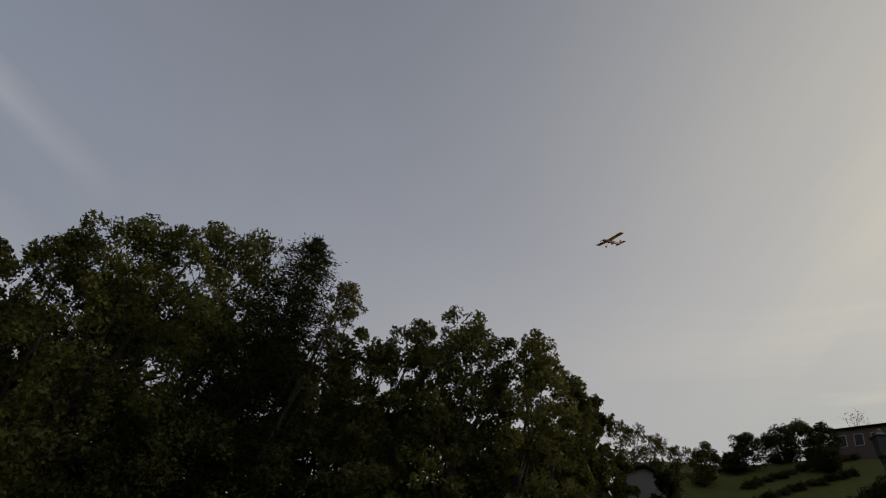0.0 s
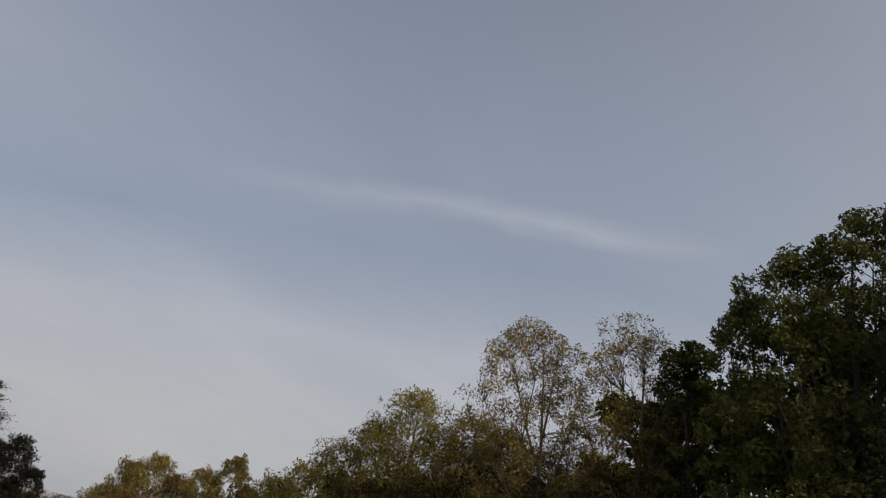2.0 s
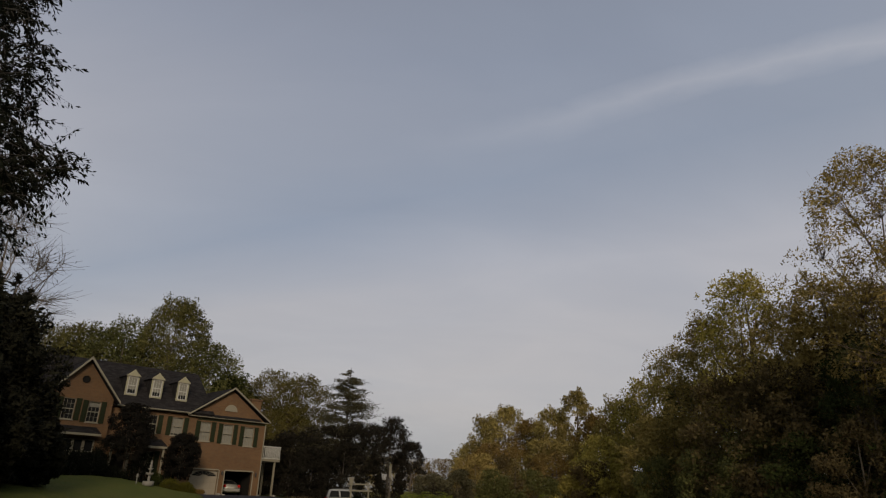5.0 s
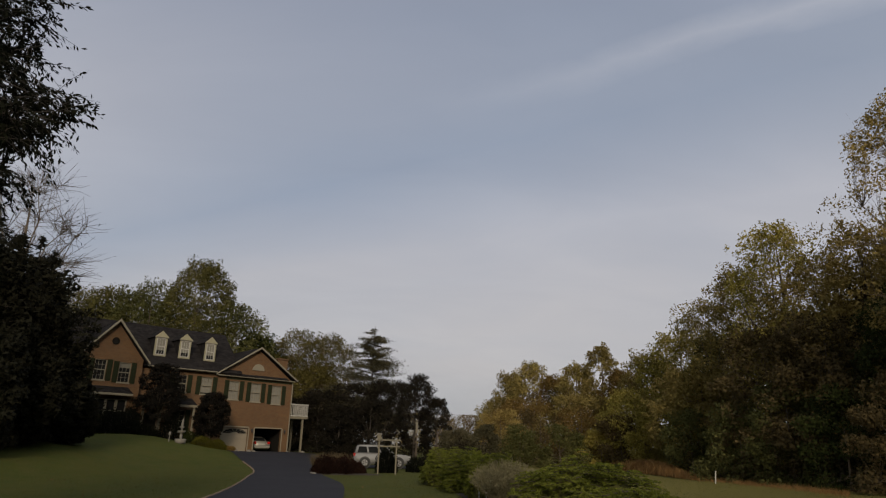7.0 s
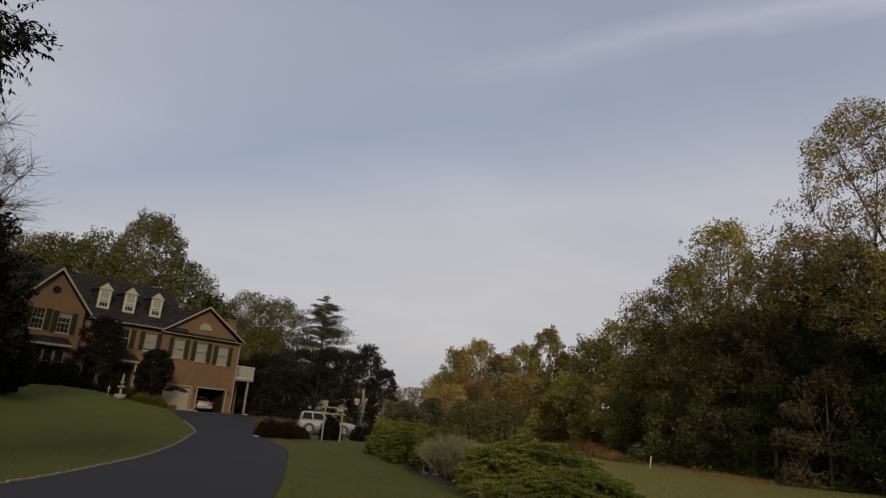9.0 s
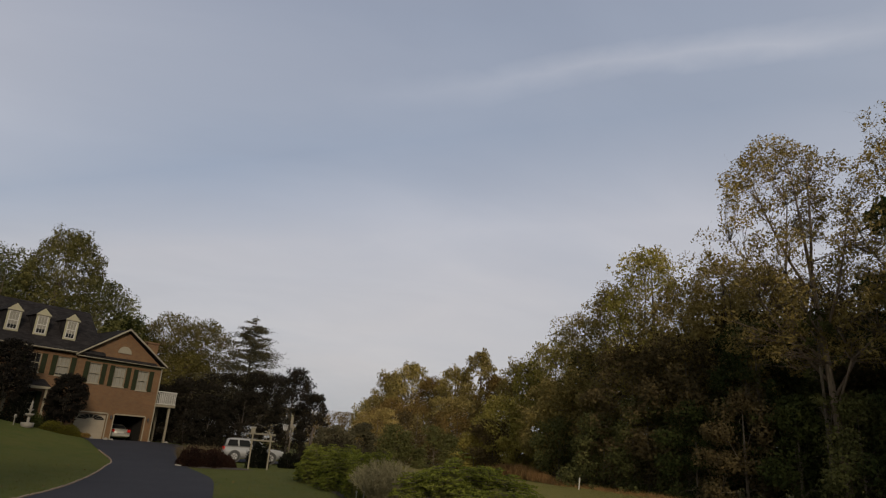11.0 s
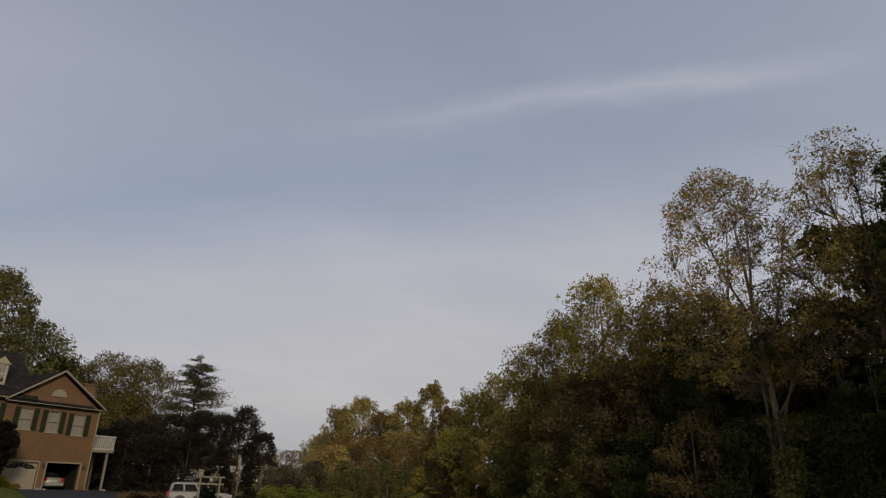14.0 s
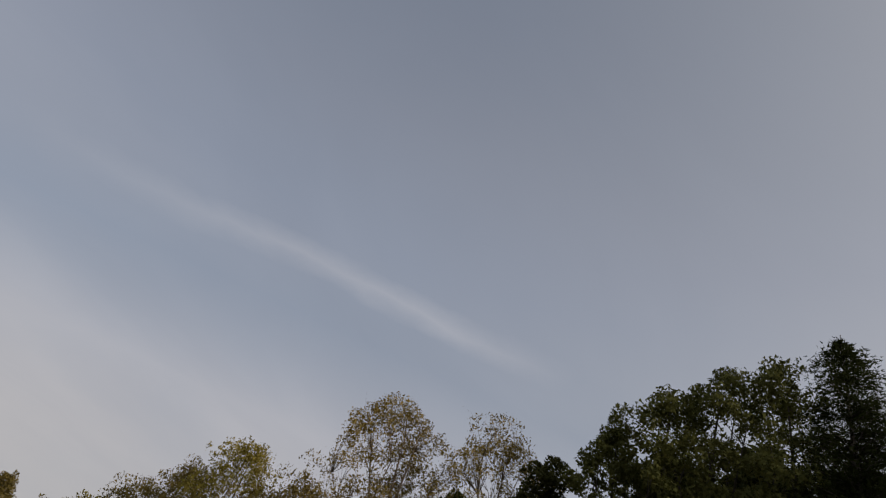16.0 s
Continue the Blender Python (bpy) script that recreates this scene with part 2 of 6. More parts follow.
def glass_material(name, tint=(0.05, 0.055, 0.06), gloss=0.6, rough=0.06):
    m, nt, b = material(name, rough)
    b.inputs["Base Color"].default_value = (*tint, 1)
    b.inputs["Specular IOR Level"].default_value = gloss
    return m


M_GRASS, M_ASPHALT, M_BRICK, M_ROOF = grass_material(), asphalt_material(), brick_material(), shingle_material()
M_TRIM = plain("cream_trim_paint", (0.175, 0.156, 0.116), 0.55)
M_DORMER = plain("pale_yellow_siding", (0.22, 0.205, 0.135), 0.6)
M_SHUTTER = plain("dark_green_shutter", (0.016, 0.020, 0.010), 0.95, gloss=0.15)
M_DOOR = plain("putty_garage_paint", (0.20, 0.172, 0.132), 0.5)
M_GLASS = glass_material("window_glass", (0.014, 0.015, 0.017), 0.2)
M_CURTAIN_SHEEN = plain("white_curtain_and_sky_sheen", (0.155, 0.148, 0.128), 0.9)
M_DARK = plain("dark_interior", (0.012, 0.011, 0.010), 0.95, gloss=0.1)
M_WHITE = plain("white_paint", (0.32, 0.312, 0.29), 0.5)
M_STONE = plain("pale_stone", (0.145, 0.136, 0.12), 0.8, grain=0.3)
M_WOOD = plain("weathered_wood", (0.145, 0.128, 0.092), 0.85, scale=3.0, grain=0.3)
M_DARKWOOD = plain("brown_post_wood", (0.075, 0.056, 0.040), 0.85, scale=3.0, grain=0.3)
M_KERB = plain("pale_brick_edging", (0.145, 0.108, 0.080), 0.9, 0.0, 0.3, 4.0, 0.4)
M_BLACK = plain("black_iron", (0.015, 0.015, 0.016), 0.45)
M_SILVER = plain("silver_car_paint", (0.20, 0.203, 0.21), 0.6, 0.0, 0.06, gloss=0.2)
M_CARGREY = plain("champagne_car_paint", (0.26, 0.25, 0.225), 0.4, 0.2, 0.04)
M_CARGLASS = glass_material("tinted_car_glass", (0.010, 0.011, 0.012), 0.01, 0.45)
M_RUBBER = plain("tyre_rubber", (0.018, 0.018, 0.018), 0.85)
M_RIM = plain("alloy_rim", (0.16, 0.16, 0.165), 0.5, 0.4, 0.05)
M_RED = plain("red_lamp_lens", (0.32, 0.015, 0.012), 0.25)
M_CLEAR = plain("clear_lamp_lens", (0.30, 0.30, 0.29), 0.15)
M_BARK = bark_material("grey_brown_bark", (0.11, 0.085, 0.06))
M_BARKPALE = bark_material("pale_tan_bark", (0.155, 0.112, 0.076))
M_BARKDARK = bark_material("dark_bark", (0.045, 0.036, 0.028))
# the wood's shade is put into L_DARK, L_DEEP, L_BROWN; L_LEAFY is its lit tone
L_DARK = leaf_material("dark_and_shaded_green_leaf", [(0.0122, 0.0163, 0.0051), (0.0306, 0.0388, 0.0102), (0.0632, 0.0653, 0.0184)])
L_OLIVE = leaf_material("olive_leaf", [(0.0726, 0.0592, 0.0199), (0.1757, 0.1375, 0.0439), (0.2987, 0.2200, 0.0779)])
L_GOLD = leaf_material("yellowing_leaf", [(0.0971, 0.0798, 0.0238), (0.2081, 0.1651, 0.0506), (0.3145, 0.2394, 0.0830)])
L_RUST = leaf_material("rust_brown_leaf", [(0.0540, 0.0372, 0.0126), (0.1349, 0.0887, 0.0275), (0.2209, 0.1426, 0.0460)])
L_GREEN = leaf_material("mid_green_leaf", [(0.0965, 0.0864, 0.0198), (0.2194, 0.1855, 0.0418), (0.3802, 0.2984, 0.0766)])
L_BLUE = leaf_material("grey_green_needle", [(0.0322, 0.0307, 0.0168), (0.0665, 0.0601, 0.0334), (0.1138, 0.0960, 0.0549)])
L_JUNIPER = leaf_material("bright_juniper_spray", [(0.0456, 0.0578, 0.0086), (0.1139, 0.1285, 0.0209), (0.1899, 0.1985, 0.0396)])
L_SAGE = leaf_material("grey_lavender_stem", [(0.1053, 0.0949, 0.0547), (0.1737, 0.1573, 0.0937), (0.2421, 0.2224, 0.1329)])
L_BARBERRY = leaf_material("dark_red_leaf", [(0.0087, 0.0052, 0.0043), (0.0186, 0.0091, 0.0062), (0.0322, 0.0143, 0.0093)])
L_STRAW = leaf_material("rusty_dry_grass", [(0.1057, 0.0617, 0.0241), (0.1982, 0.1131, 0.0451), (0.2973, 0.1848, 0.0793)])
L_LIME = leaf_material("yellow_green_leaf", [(0.0397, 0.0387, 0.0060), (0.0843, 0.0794, 0.0129), (0.1290, 0.1166, 0.0238)])
L_WISP = leaf_material("wispy_olive_leaf", [(0.0428, 0.0389, 0.0106), (0.0918, 0.0784, 0.0222), (0.1408, 0.1160, 0.0370)])
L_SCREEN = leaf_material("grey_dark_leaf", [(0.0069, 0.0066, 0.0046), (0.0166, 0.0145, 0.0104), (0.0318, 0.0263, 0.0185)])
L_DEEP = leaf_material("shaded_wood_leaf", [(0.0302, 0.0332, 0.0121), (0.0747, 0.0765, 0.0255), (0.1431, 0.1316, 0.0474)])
L_BROWN = leaf_material("shaded_brown_leaf", [(0.0355, 0.0278, 0.0130), (0.0827, 0.0621, 0.0278), (0.1417, 0.1012, 0.0457)])
L_TAN = leaf_material("tan_olive_leaf", [(0.1082, 0.0821, 0.0282), (0.2345, 0.1758, 0.0566), (0.3607, 0.2612, 0.0950)])
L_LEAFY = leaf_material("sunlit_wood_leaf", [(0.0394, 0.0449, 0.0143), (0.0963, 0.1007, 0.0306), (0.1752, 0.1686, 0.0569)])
L_TULIP = leaf_material("soft_green_leaf", [(0.0428, 0.0416, 0.0137), (0.0982, 0.0901, 0.0289), (0.1785, 0.1564, 0.0549)])
# a dark juniper green, blackened further to hold the shade on that side
L_CEDAR = leaf_material("shaded_dark_needle", [(0.0056, 0.0058, 0.0036), (0.0120, 0.0120, 0.0072), (0.0232, 0.0220, 0.0136)], 0.15)
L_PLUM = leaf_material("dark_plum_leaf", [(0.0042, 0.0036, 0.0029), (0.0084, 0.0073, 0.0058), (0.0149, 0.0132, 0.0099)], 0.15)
# blacker than living foliage: shade is put into this leaf colour
L_MAST = leaf_material("shade_darkened_leaf", [(0.0026, 0.0031, 0.0016), (0.0058, 0.0069, 0.0037), (0.0116, 0.0127, 0.0069)], 0.15)


# ---- mesh helpers ----
def mesh_object(name, verts, faces, mat, parent=None, smooth_faces=False):
    me = bpy.data.meshes.new(name)
    me.from_pydata([tuple(v) for v in verts], [], faces)
    me.materials.append(mat)
    if smooth_faces:
        me.polygons.foreach_set("use_smooth", [True] * len(me.polygons))
    me.update()
    ob = new(name, me)
    ob.parent = parent
    return ob


def part(name, bm, mat, parent, label="", smooth_faces=False):
    me = bpy.data.meshes.new(name)
    bmesh.ops.recalc_face_normals(bm, faces=bm.faces)
    bm.to_mesh(me)
    bm.free()
    me.materials.append(mat)
    if smooth_faces:
        me.polygons.foreach_set("use_smooth", [True] * len(me.polygons))
    ob = new(name, me)
    ob.parent = parent
    if label:
        ob["label"] = label
    return ob


def box(x0, x1, y0, y1, z0, z1, bevel=0.0, bm=None):
    bm = bm or bmesh.new()
    before = set(bm.verts)
    r = bmesh.ops.create_cube(bm, size=1.0)
    for v in r["verts"]:
        v.co = Vector(((x0 + x1) / 2 + v.co.x * (x1 - x0), (y0 + y1) / 2 + v.co.y * (y1 - y0), (z0 + z1) / 2 + v.co.z * (z1 - z0)))
    if bevel:
        edges = [e for e in bm.edges if e.verts[0] not in before]
        bmesh.ops.bevel(bm, geom=edges, offset=bevel, segments=1, affect="EDGES")
    return bm


def tube_into(verts, faces, path, radii, sides=6):
    """A tapered tube along a path."""
    start = len(verts)
    n = len(path)
    for i, (p, r) in enumerate(zip(path, radii)):
        d = (path[min(i + 1, n - 1)] - path[max(i - 1, 0)]).normalized()
        a = d.orthogonal().normalized()
        b = d.cross(a)
        for k in range(sides):
            t = 2 * math.pi * k / sides
            verts.append(p + (a * math.cos(t) + b * math.sin(t)) * r)
    for i in range(n - 1):
        for k in range(sides):
            k2 = (k + 1) % sides
            faces.append((start + i * sides + k, start + i * sides + k2, start + (i + 1) * sides + k2, start + (i + 1) * sides + k))
    faces.append(tuple(start + k for k in range(sides))[::-1])
    faces.append(tuple(start + (n - 1) * sides + k for k in range(sides)))


def lathe(profile, sides=20, centre=(0, 0), bm=None):
    """A turned body from (radius, height) pairs."""
    bm = bm or bmesh.new()
    rings = []
    for r, z in profile:
        rings.append([bm.verts.new((centre[0] + r * math.cos(2 * math.pi * k / sides), centre[1] + r * math.sin(2 * math.pi * k / sides), z)) for k in range(sides)])
    for a, b in zip(rings, rings[1:]):
        for k in range(sides):
            bm.faces.new((a[k], a[(k + 1) % sides], b[(k + 1) % sides], b[k]))
    bm.faces.new(rings[0][::-1])
    bm.faces.new(rings[-1])
    return bm


def leaves(name, centres, axes, sizes, mat, parent, rng, slim=0.5, pointed=False, facing=None):
    """Many small leaf blades in one mesh: centre, outward axis and length of each; facing: the way their flat sides look."""
    n = len(centres)
    axes = axes / np.maximum(np.linalg.norm(axes, axis=1, keepdims=True), 1e-6)
    side = np.cross(axes, rng.normal(size=(n, 3)) if facing is None else facing)
    side /= np.maximum(np.linalg.norm(side, axis=1, keepdims=True), 1e-6)
    s = sizes[:, None]
    k = 4 if pointed else 3
    v = np.empty((n, k, 3))
    if pointed:
        v[:, 0] = centres - axes * s * 0.5
        v[:, 1] = centres + side * s * slim * 0.5
        v[:, 2] = centres + axes * s * 0.5
        v[:, 3] = centres - side * s * slim * 0.5
    else:
        v[:, 0] = centres - axes * s * 0.4 + side * s * slim * 0.5
        v[:, 1] = centres + axes * s * 0.6
        v[:, 2] = centres - axes * s * 0.4 - side * s * slim * 0.5
    me = bpy.data.meshes.new(name)
    me.vertices.add(k * n)
    me.vertices.foreach_set("co", v.reshape(-1))
    me.loops.add(k * n)
    me.loops.foreach_set("vertex_index", np.arange(k * n, dtype=np.int32))
    me.polygons.add(n)
    me.polygons.foreach_set("loop_start", np.arange(0, k * n, k, dtype=np.int32))
    me.polygons.foreach_set("loop_total", np.full(n, k, dtype=np.int32))
    me.materials.append(mat)
    me.update(calc_edges=True)
    ob = new(name, me)
    ob.parent = parent
    return ob


def thing(name, label, category, m=None, group="", kind=""):
    ob = new(name)
    ob.empty_display_size = 0.2
    if m is not None:
        ob.matrix_world = m
    return tagged(ob, label, category, group, kind)


def place(az, dist):
    h = heading(az) * dist
    return Vector((h.x, h.y, hill(h.x, h.y)))


# ---- plants ----
PROFILE = {
    "round": lambda h: math.sqrt(max(0.0, math.sin(math.pi * min(1.0, h * 0.86 + 0.10)))),
    "vase": lambda h: (0.35 + 0.75 * h) * math.sqrt(max(0.0, 1 - max(0.0, h - 0.6) ** 2 / 0.17)),
    "egg": lambda h: math.sqrt(max(0.0, math.sin(math.pi * (h * 0.9 + 0.06) ** 0.75))),
    "cone": lambda h: max(0.05, 1.0 - h) ** 0.62,
    "dome": lambda h: math.sqrt(max(0.0, 1 - h * h)),
}


def broadleaf(base, height, width, seed, leaf, bark, label, low=0.25, shape="round", clumps=60, count=9000, size=0.30, spread=1.0, limbs=8, name="tree", lean=(0, 0), group="", puff=0.10, stray=0.2, twigs=0, stems=(), across=(1, 0), ragged=1.0, crest=0.30, even=0.4, upright=1.0):
    """A deciduous tree: trunk, main limbs, boughs out to clumps of leaves, stray leaves between the clumps."""
    count, size = int(count * 1.4), size * 0.85
    rng = np.random.default_rng(seed)
    top = thing(name, label, "tree", Matrix.Translation(base), group)
    prof = PROFILE[shape]
    h0, R = height * low, width / 2
    lobes = rng.random(4) * 6.28
    env = lambda a, h: prof(h) * R * (1 + ragged * (0.13 * math.sin(2 * a + lobes[0]) + 0.10 * math.sin(3 * a + lobes[1] + 5 * h) + 0.08 * math.sin(5 * a + lobes[2] + 9 * h)))
    nl = max(8, clumps // 4)
    # bough ends over the whole crown, evenly strewn with a spiral
    lobe = []
    k = 0
    while len(lobe) < nl:
        h = (((k * 0.618034) % 1.0 + rng.uniform(-0.04, 0.04)) % 1.0) ** 0.8
        a = k * 2.39996 * 1.31 + rng.uniform(-0.5, 0.5)
        k += 1
        rmax = env(a, h)
        if rng.random() > rmax / R + 0.15:
            continue
        lr = width * rng.uniform(0.08, 0.13)
        q = max(0.0, (rng.random() ** 0.26) * rmax - lr * 0.8)
        lobe.append((q * math.cos(a), q * math.sin(a), min(h0 + h * (height - h0), height - lr * 0.9), lr))
    lr = width * 0.13
    lobe[0] = (0.0, 0.0, height - lr * 1.0, lr)
    for k in range(1, 5):
        a = k * 1.57 + lobes[3]
        lobe[k] = (R * crest * math.cos(a), R * crest * math.sin(a), height - lr * rng.uniform(1.45, 2.6), lr * 0.95)
    cl, way = [], []
    for k in range(clumps):
        lx, ly, lz, lr = lobe[k % nl]
        out = np.array([lx / R, ly / R, 0.45])
        d = rng.normal(size=3) * 0.8 + out
        d /= np.linalg.norm(d)
        cr = width * puff * rng.uniform(0.5, 1.15)
        if k % 20 < 20 * even:
            # clumps between the bough ends close the crown
            h, a = rng.random() ** (1.2 - 0.4 * (even > 0.5)), rng.random() * 2 * math.pi
            q = max(0.0, rng.random() ** (0.4 - 0.14 * (even > 0.5)) * env(a, h) - cr * 0.6)
            d = np.array([math.cos(a) * (1 - 0.7 * h), math.sin(a) * (1 - 0.7 * h), 0.35 + 0.6 * h]) if even > 0.5 else d
            c = np.array([q * math.cos(a), q * math.sin(a), h0 + h * (height - h0) * 0.94])
        else:
            c = np.array([lx, ly, lz]) + d * np.array([1, 1, 0.8]) * max(0.1, lr - cr * 0.35)
        c[2] = min(max(c[2], h0 * 0.8), height - cr * 0.7)
        cl.append((c[0] + lean[0] * c[2], c[1] + lean[1] * c[2], c[2], cr))
        way.append(d)
    cl, way = np.array(cl), np.array(way)
    V, F = [], []
    girth = max(0.05, height * (0.0105 if stems else 0.0135))
    wob = Vector((rng.normal() * 0.016 * height, rng.normal() * 0.016 * height, 0))

    def spine(z):
        k = z / height
        return Vector((lean[0] * z, lean[1] * z, z)) + wob * math.sin(3.1 * k)

    zs = [-0.3, height * 0.06, height * 0.25, height * 0.45, height * 0.65, height * 0.82, height * 0.95]
    tube_into(V, F, [spine(z) for z in zs], [girth * 1.4, girth, girth * 0.85, girth * 0.66, girth * 0.42, girth * 0.22, girth * 0.05], 8)
    nodes = [(spine(z), girth * (0.42 - 0.36 * z / height)) for z in np.linspace(max(h0, height * 0.2), height * 0.9, 9)]
    # heavy forked stems: foot and top as shares of the height, reach as a share of the crown's half width
    for f0, reach, f1 in stems:
        st = spine(f0 * height)
        e = spine(f1 * height) + Vector((across[0], across[1], 0)) * reach * R
        r = girth * 0.40
        bow = Vector((across[0], across[1], 0)) * reach * R * 0.10
        way_up = [st, st.lerp(e, 0.33) + bow, st.lerp(e, 0.66) + bow * 0.8, e]
        tube_into(V, F, way_up, [r, r * 0.8, r * 0.55, r * 0.2], 7)
        nodes += [(way_up[1], r * 0.5), (way_up[2], r * 0.4), (way_up[2].lerp(e, 0.5), r * 0.3), (e, r * 0.2)]
    for i in rng.permutation(len(cl))[:limbs]:
        c = Vector(cl[i, :3])
        z0 = max(height * max(0.10, low * 0.62), c.z * rng.uniform(0.35, 0.6))
        st = spine(z0)
        r = girth * (0.50 - 0.34 * z0 / height)
        m1 = st.lerp(c, 0.35) + Vector((rng.normal() * 0.02, rng.normal() * 0.02, 0.015)) * height
        m2 = st.lerp(c, 0.7) + Vector((rng.normal() * 0.02, rng.normal() * 0.02, 0.02)) * height
        tube_into(V, F, [st, m1, m2, c], [r, r * 0.72, r * 0.45, r * 0.14], 6)
        nodes += [(m1, r * 0.55), (m1.lerp(m2, 0.5), r * 0.45), (m2, r * 0.36), (m2.lerp(c, 0.6), r * 0.24)]
    where = np.array([list(p) for p, _ in nodes])
    thick = 1.0 if twigs > 4 else 0.0
    for i in range(len(cl) if twigs else min(len(cl), 55)):
        c = Vector(cl[i, :3])
        gap = np.linalg.norm(where - cl[i, :3], axis=1) + 3.0 * np.maximum(0, where[:, 2] - cl[i, 2] + 0.3)
        k = int(np.argmin(gap))
        st, r = nodes[k][0], min(nodes[k][1], girth * 0.2) * 0.8
        mid = st.lerp(c, 0.55) + Vector(rng.normal(size=3)) * gap[k] * 0.10
        tube_into(V, F, [st, mid, c], [r, r * 0.6, r * 0.15], 4)
        for _ in range(twigs):
            e = c + Vector(rng.normal(size=3)) * cl[i, 3] * 0.7
            tube_into(V, F, [mid, mid.lerp(e, 0.55) + Vector(rng.normal(size=3)) * cl[i, 3] * 0.15, e], [max(r * 0.45, 0.016 * thick), max(r * 0.28, 0.012 * thick), max(r * 0.07, 0.006 * thick)], 3)
    mesh_object("trunk", V, F, bark, top, True)
    wgt = cl[:, 3] ** 2.0
    n1 = int(count * (1 - stray))
    which = rng.choice(len(cl), size=n1, p=wgt / wgt.sum())
    d = rng.normal(size=(n1, 3)) + way[which] * 0.5
    d /= np.linalg.norm(d, axis=1, keepdims=True)
    pts = cl[which, :3] + d * np.array([1, 1, 0.8 * upright]) * (cl[which, 3] * (0.35 + 0.70 * rng.random(n1) ** 0.6) * spread)[:, None]
    face = d * 0.6 + way[which] * 0.5 + np.array([0, 0, 0.35])
    n2 = count - n1
    near = rng.choice(len(cl), size=n2)
    other = rng.choice(len(cl), size=n2)
    # strays lie between a clump and one of its neighbours
    t = rng.random(n2)[:, None] * 0.5
    far = np.linalg.norm(cl[near, :3] - cl[other, :3], axis=1)
    keep = far < width * 0.36
    p2 = cl[near, :3] * (1 - t) + cl[other, :3] * t + rng.normal(size=(n2, 3)) * width * 0.025
    pts = np.vstack([pts, p2[keep]])
    face = np.vstack([face, way[near][keep]])
    pts[:, 2] = np.clip(pts[:, 2], 0.15, height * 1.01)
    n = len(pts)
    face = face + rng.normal(size=(n, 3)) * 0.45
    leaves("crown", pts, rng.normal(size=(n, 3)) + np.array([0, 0, -0.3]), size * rng.choice([0.5, 0.75, 1.0, 1.25, 1.6], n, p=[0.2, 0.25, 0.25, 0.2, 0.1]), leaf, top, rng, 0.66, facing=face)
    return top


def conifer(base, height, width, seed, leaf, label, name="conifer_tree", low=0.06, whorls=26, per=9, needles=9000, size=0.34, droop=0.25, power=0.85, flat=1.0):
    rng = np.random.default_rng(seed)
    top = thing(name, label, "tree", Matrix.Translation(base))
    V, F = [], []
    g = height * 0.016
    tube_into(V, F, [Vector((0, 0, -0.3)), Vector((0, 0, height * 0.5)), Vector((0, 0, height))], [g, g * 0.6, 0.02], 7)
    pts, axs = [], []
    each = max(4, needles // (whorls * per))
    for w in range(whorls):
        h = low + (1 - low) * (w + rng.uniform(-0.8, 0.8)) / whorls
        h = max(low, min(h, 1.97 - h))
        reach = (width / 2) * (1.02 - h) ** power * min(1.0, 0.12 + (1 - h) * 12)
        for k in range(per):
            a = rng.random() * 2 * math.pi
            hk = max(low, h + rng.uniform(-0.7, 0.7) * (1 - low) / whorls)
            hk = min(hk, 1.97 - hk)
            reach = (width / 2) * (1.02 - hk) ** power * min(1.0, 0.12 + (1 - hk) * 12)
            L = reach * rng.uniform(0.55, 1.15) + 0.06
            out = Vector((math.cos(a), math.sin(a), 0))
            s = Vector((0, 0, hk * height))
            e = s + out * L + Vector((0, 0, -L * droop * rng.uniform(-0.6, 1.6) + 0.06 * L))
            m = s.lerp(e, 0.55) + Vector((0, 0, 0.10 * L))
            tube_into(V, F, [s, m, e], [g * 0.22 * (1.1 - h), g * 0.14 * (1.1 - h), 0.008], 4)
            m_k = max(5, int(each * L / (width * 0.24)))
            t = rng.random(m_k) ** 0.6
            base_p = np.outer((1 - t) ** 2, s) + np.outer(2 * t * (1 - t), m) + np.outer(t * t, e)
            sp = rng.normal(size=(m_k, 3)) * np.array([0.13, 0.13, 0.085 * flat]) * L * (0.35 + t)[:, None]
            pts.append(base_p + sp)
            axs.append(np.tile(np.array(out), (m_k, 1)) + rng.normal(size=(m_k, 3)) * 0.55)
    mesh_object("trunk", V, F, M_BARKDARK, top, True)
    pts, axs = np.vstack(pts), np.vstack(axs)
    leaves("crown", pts, axs, size * rng.uniform(0.6, 1.3, len(pts)), leaf, top, rng, 0.34)
    return top


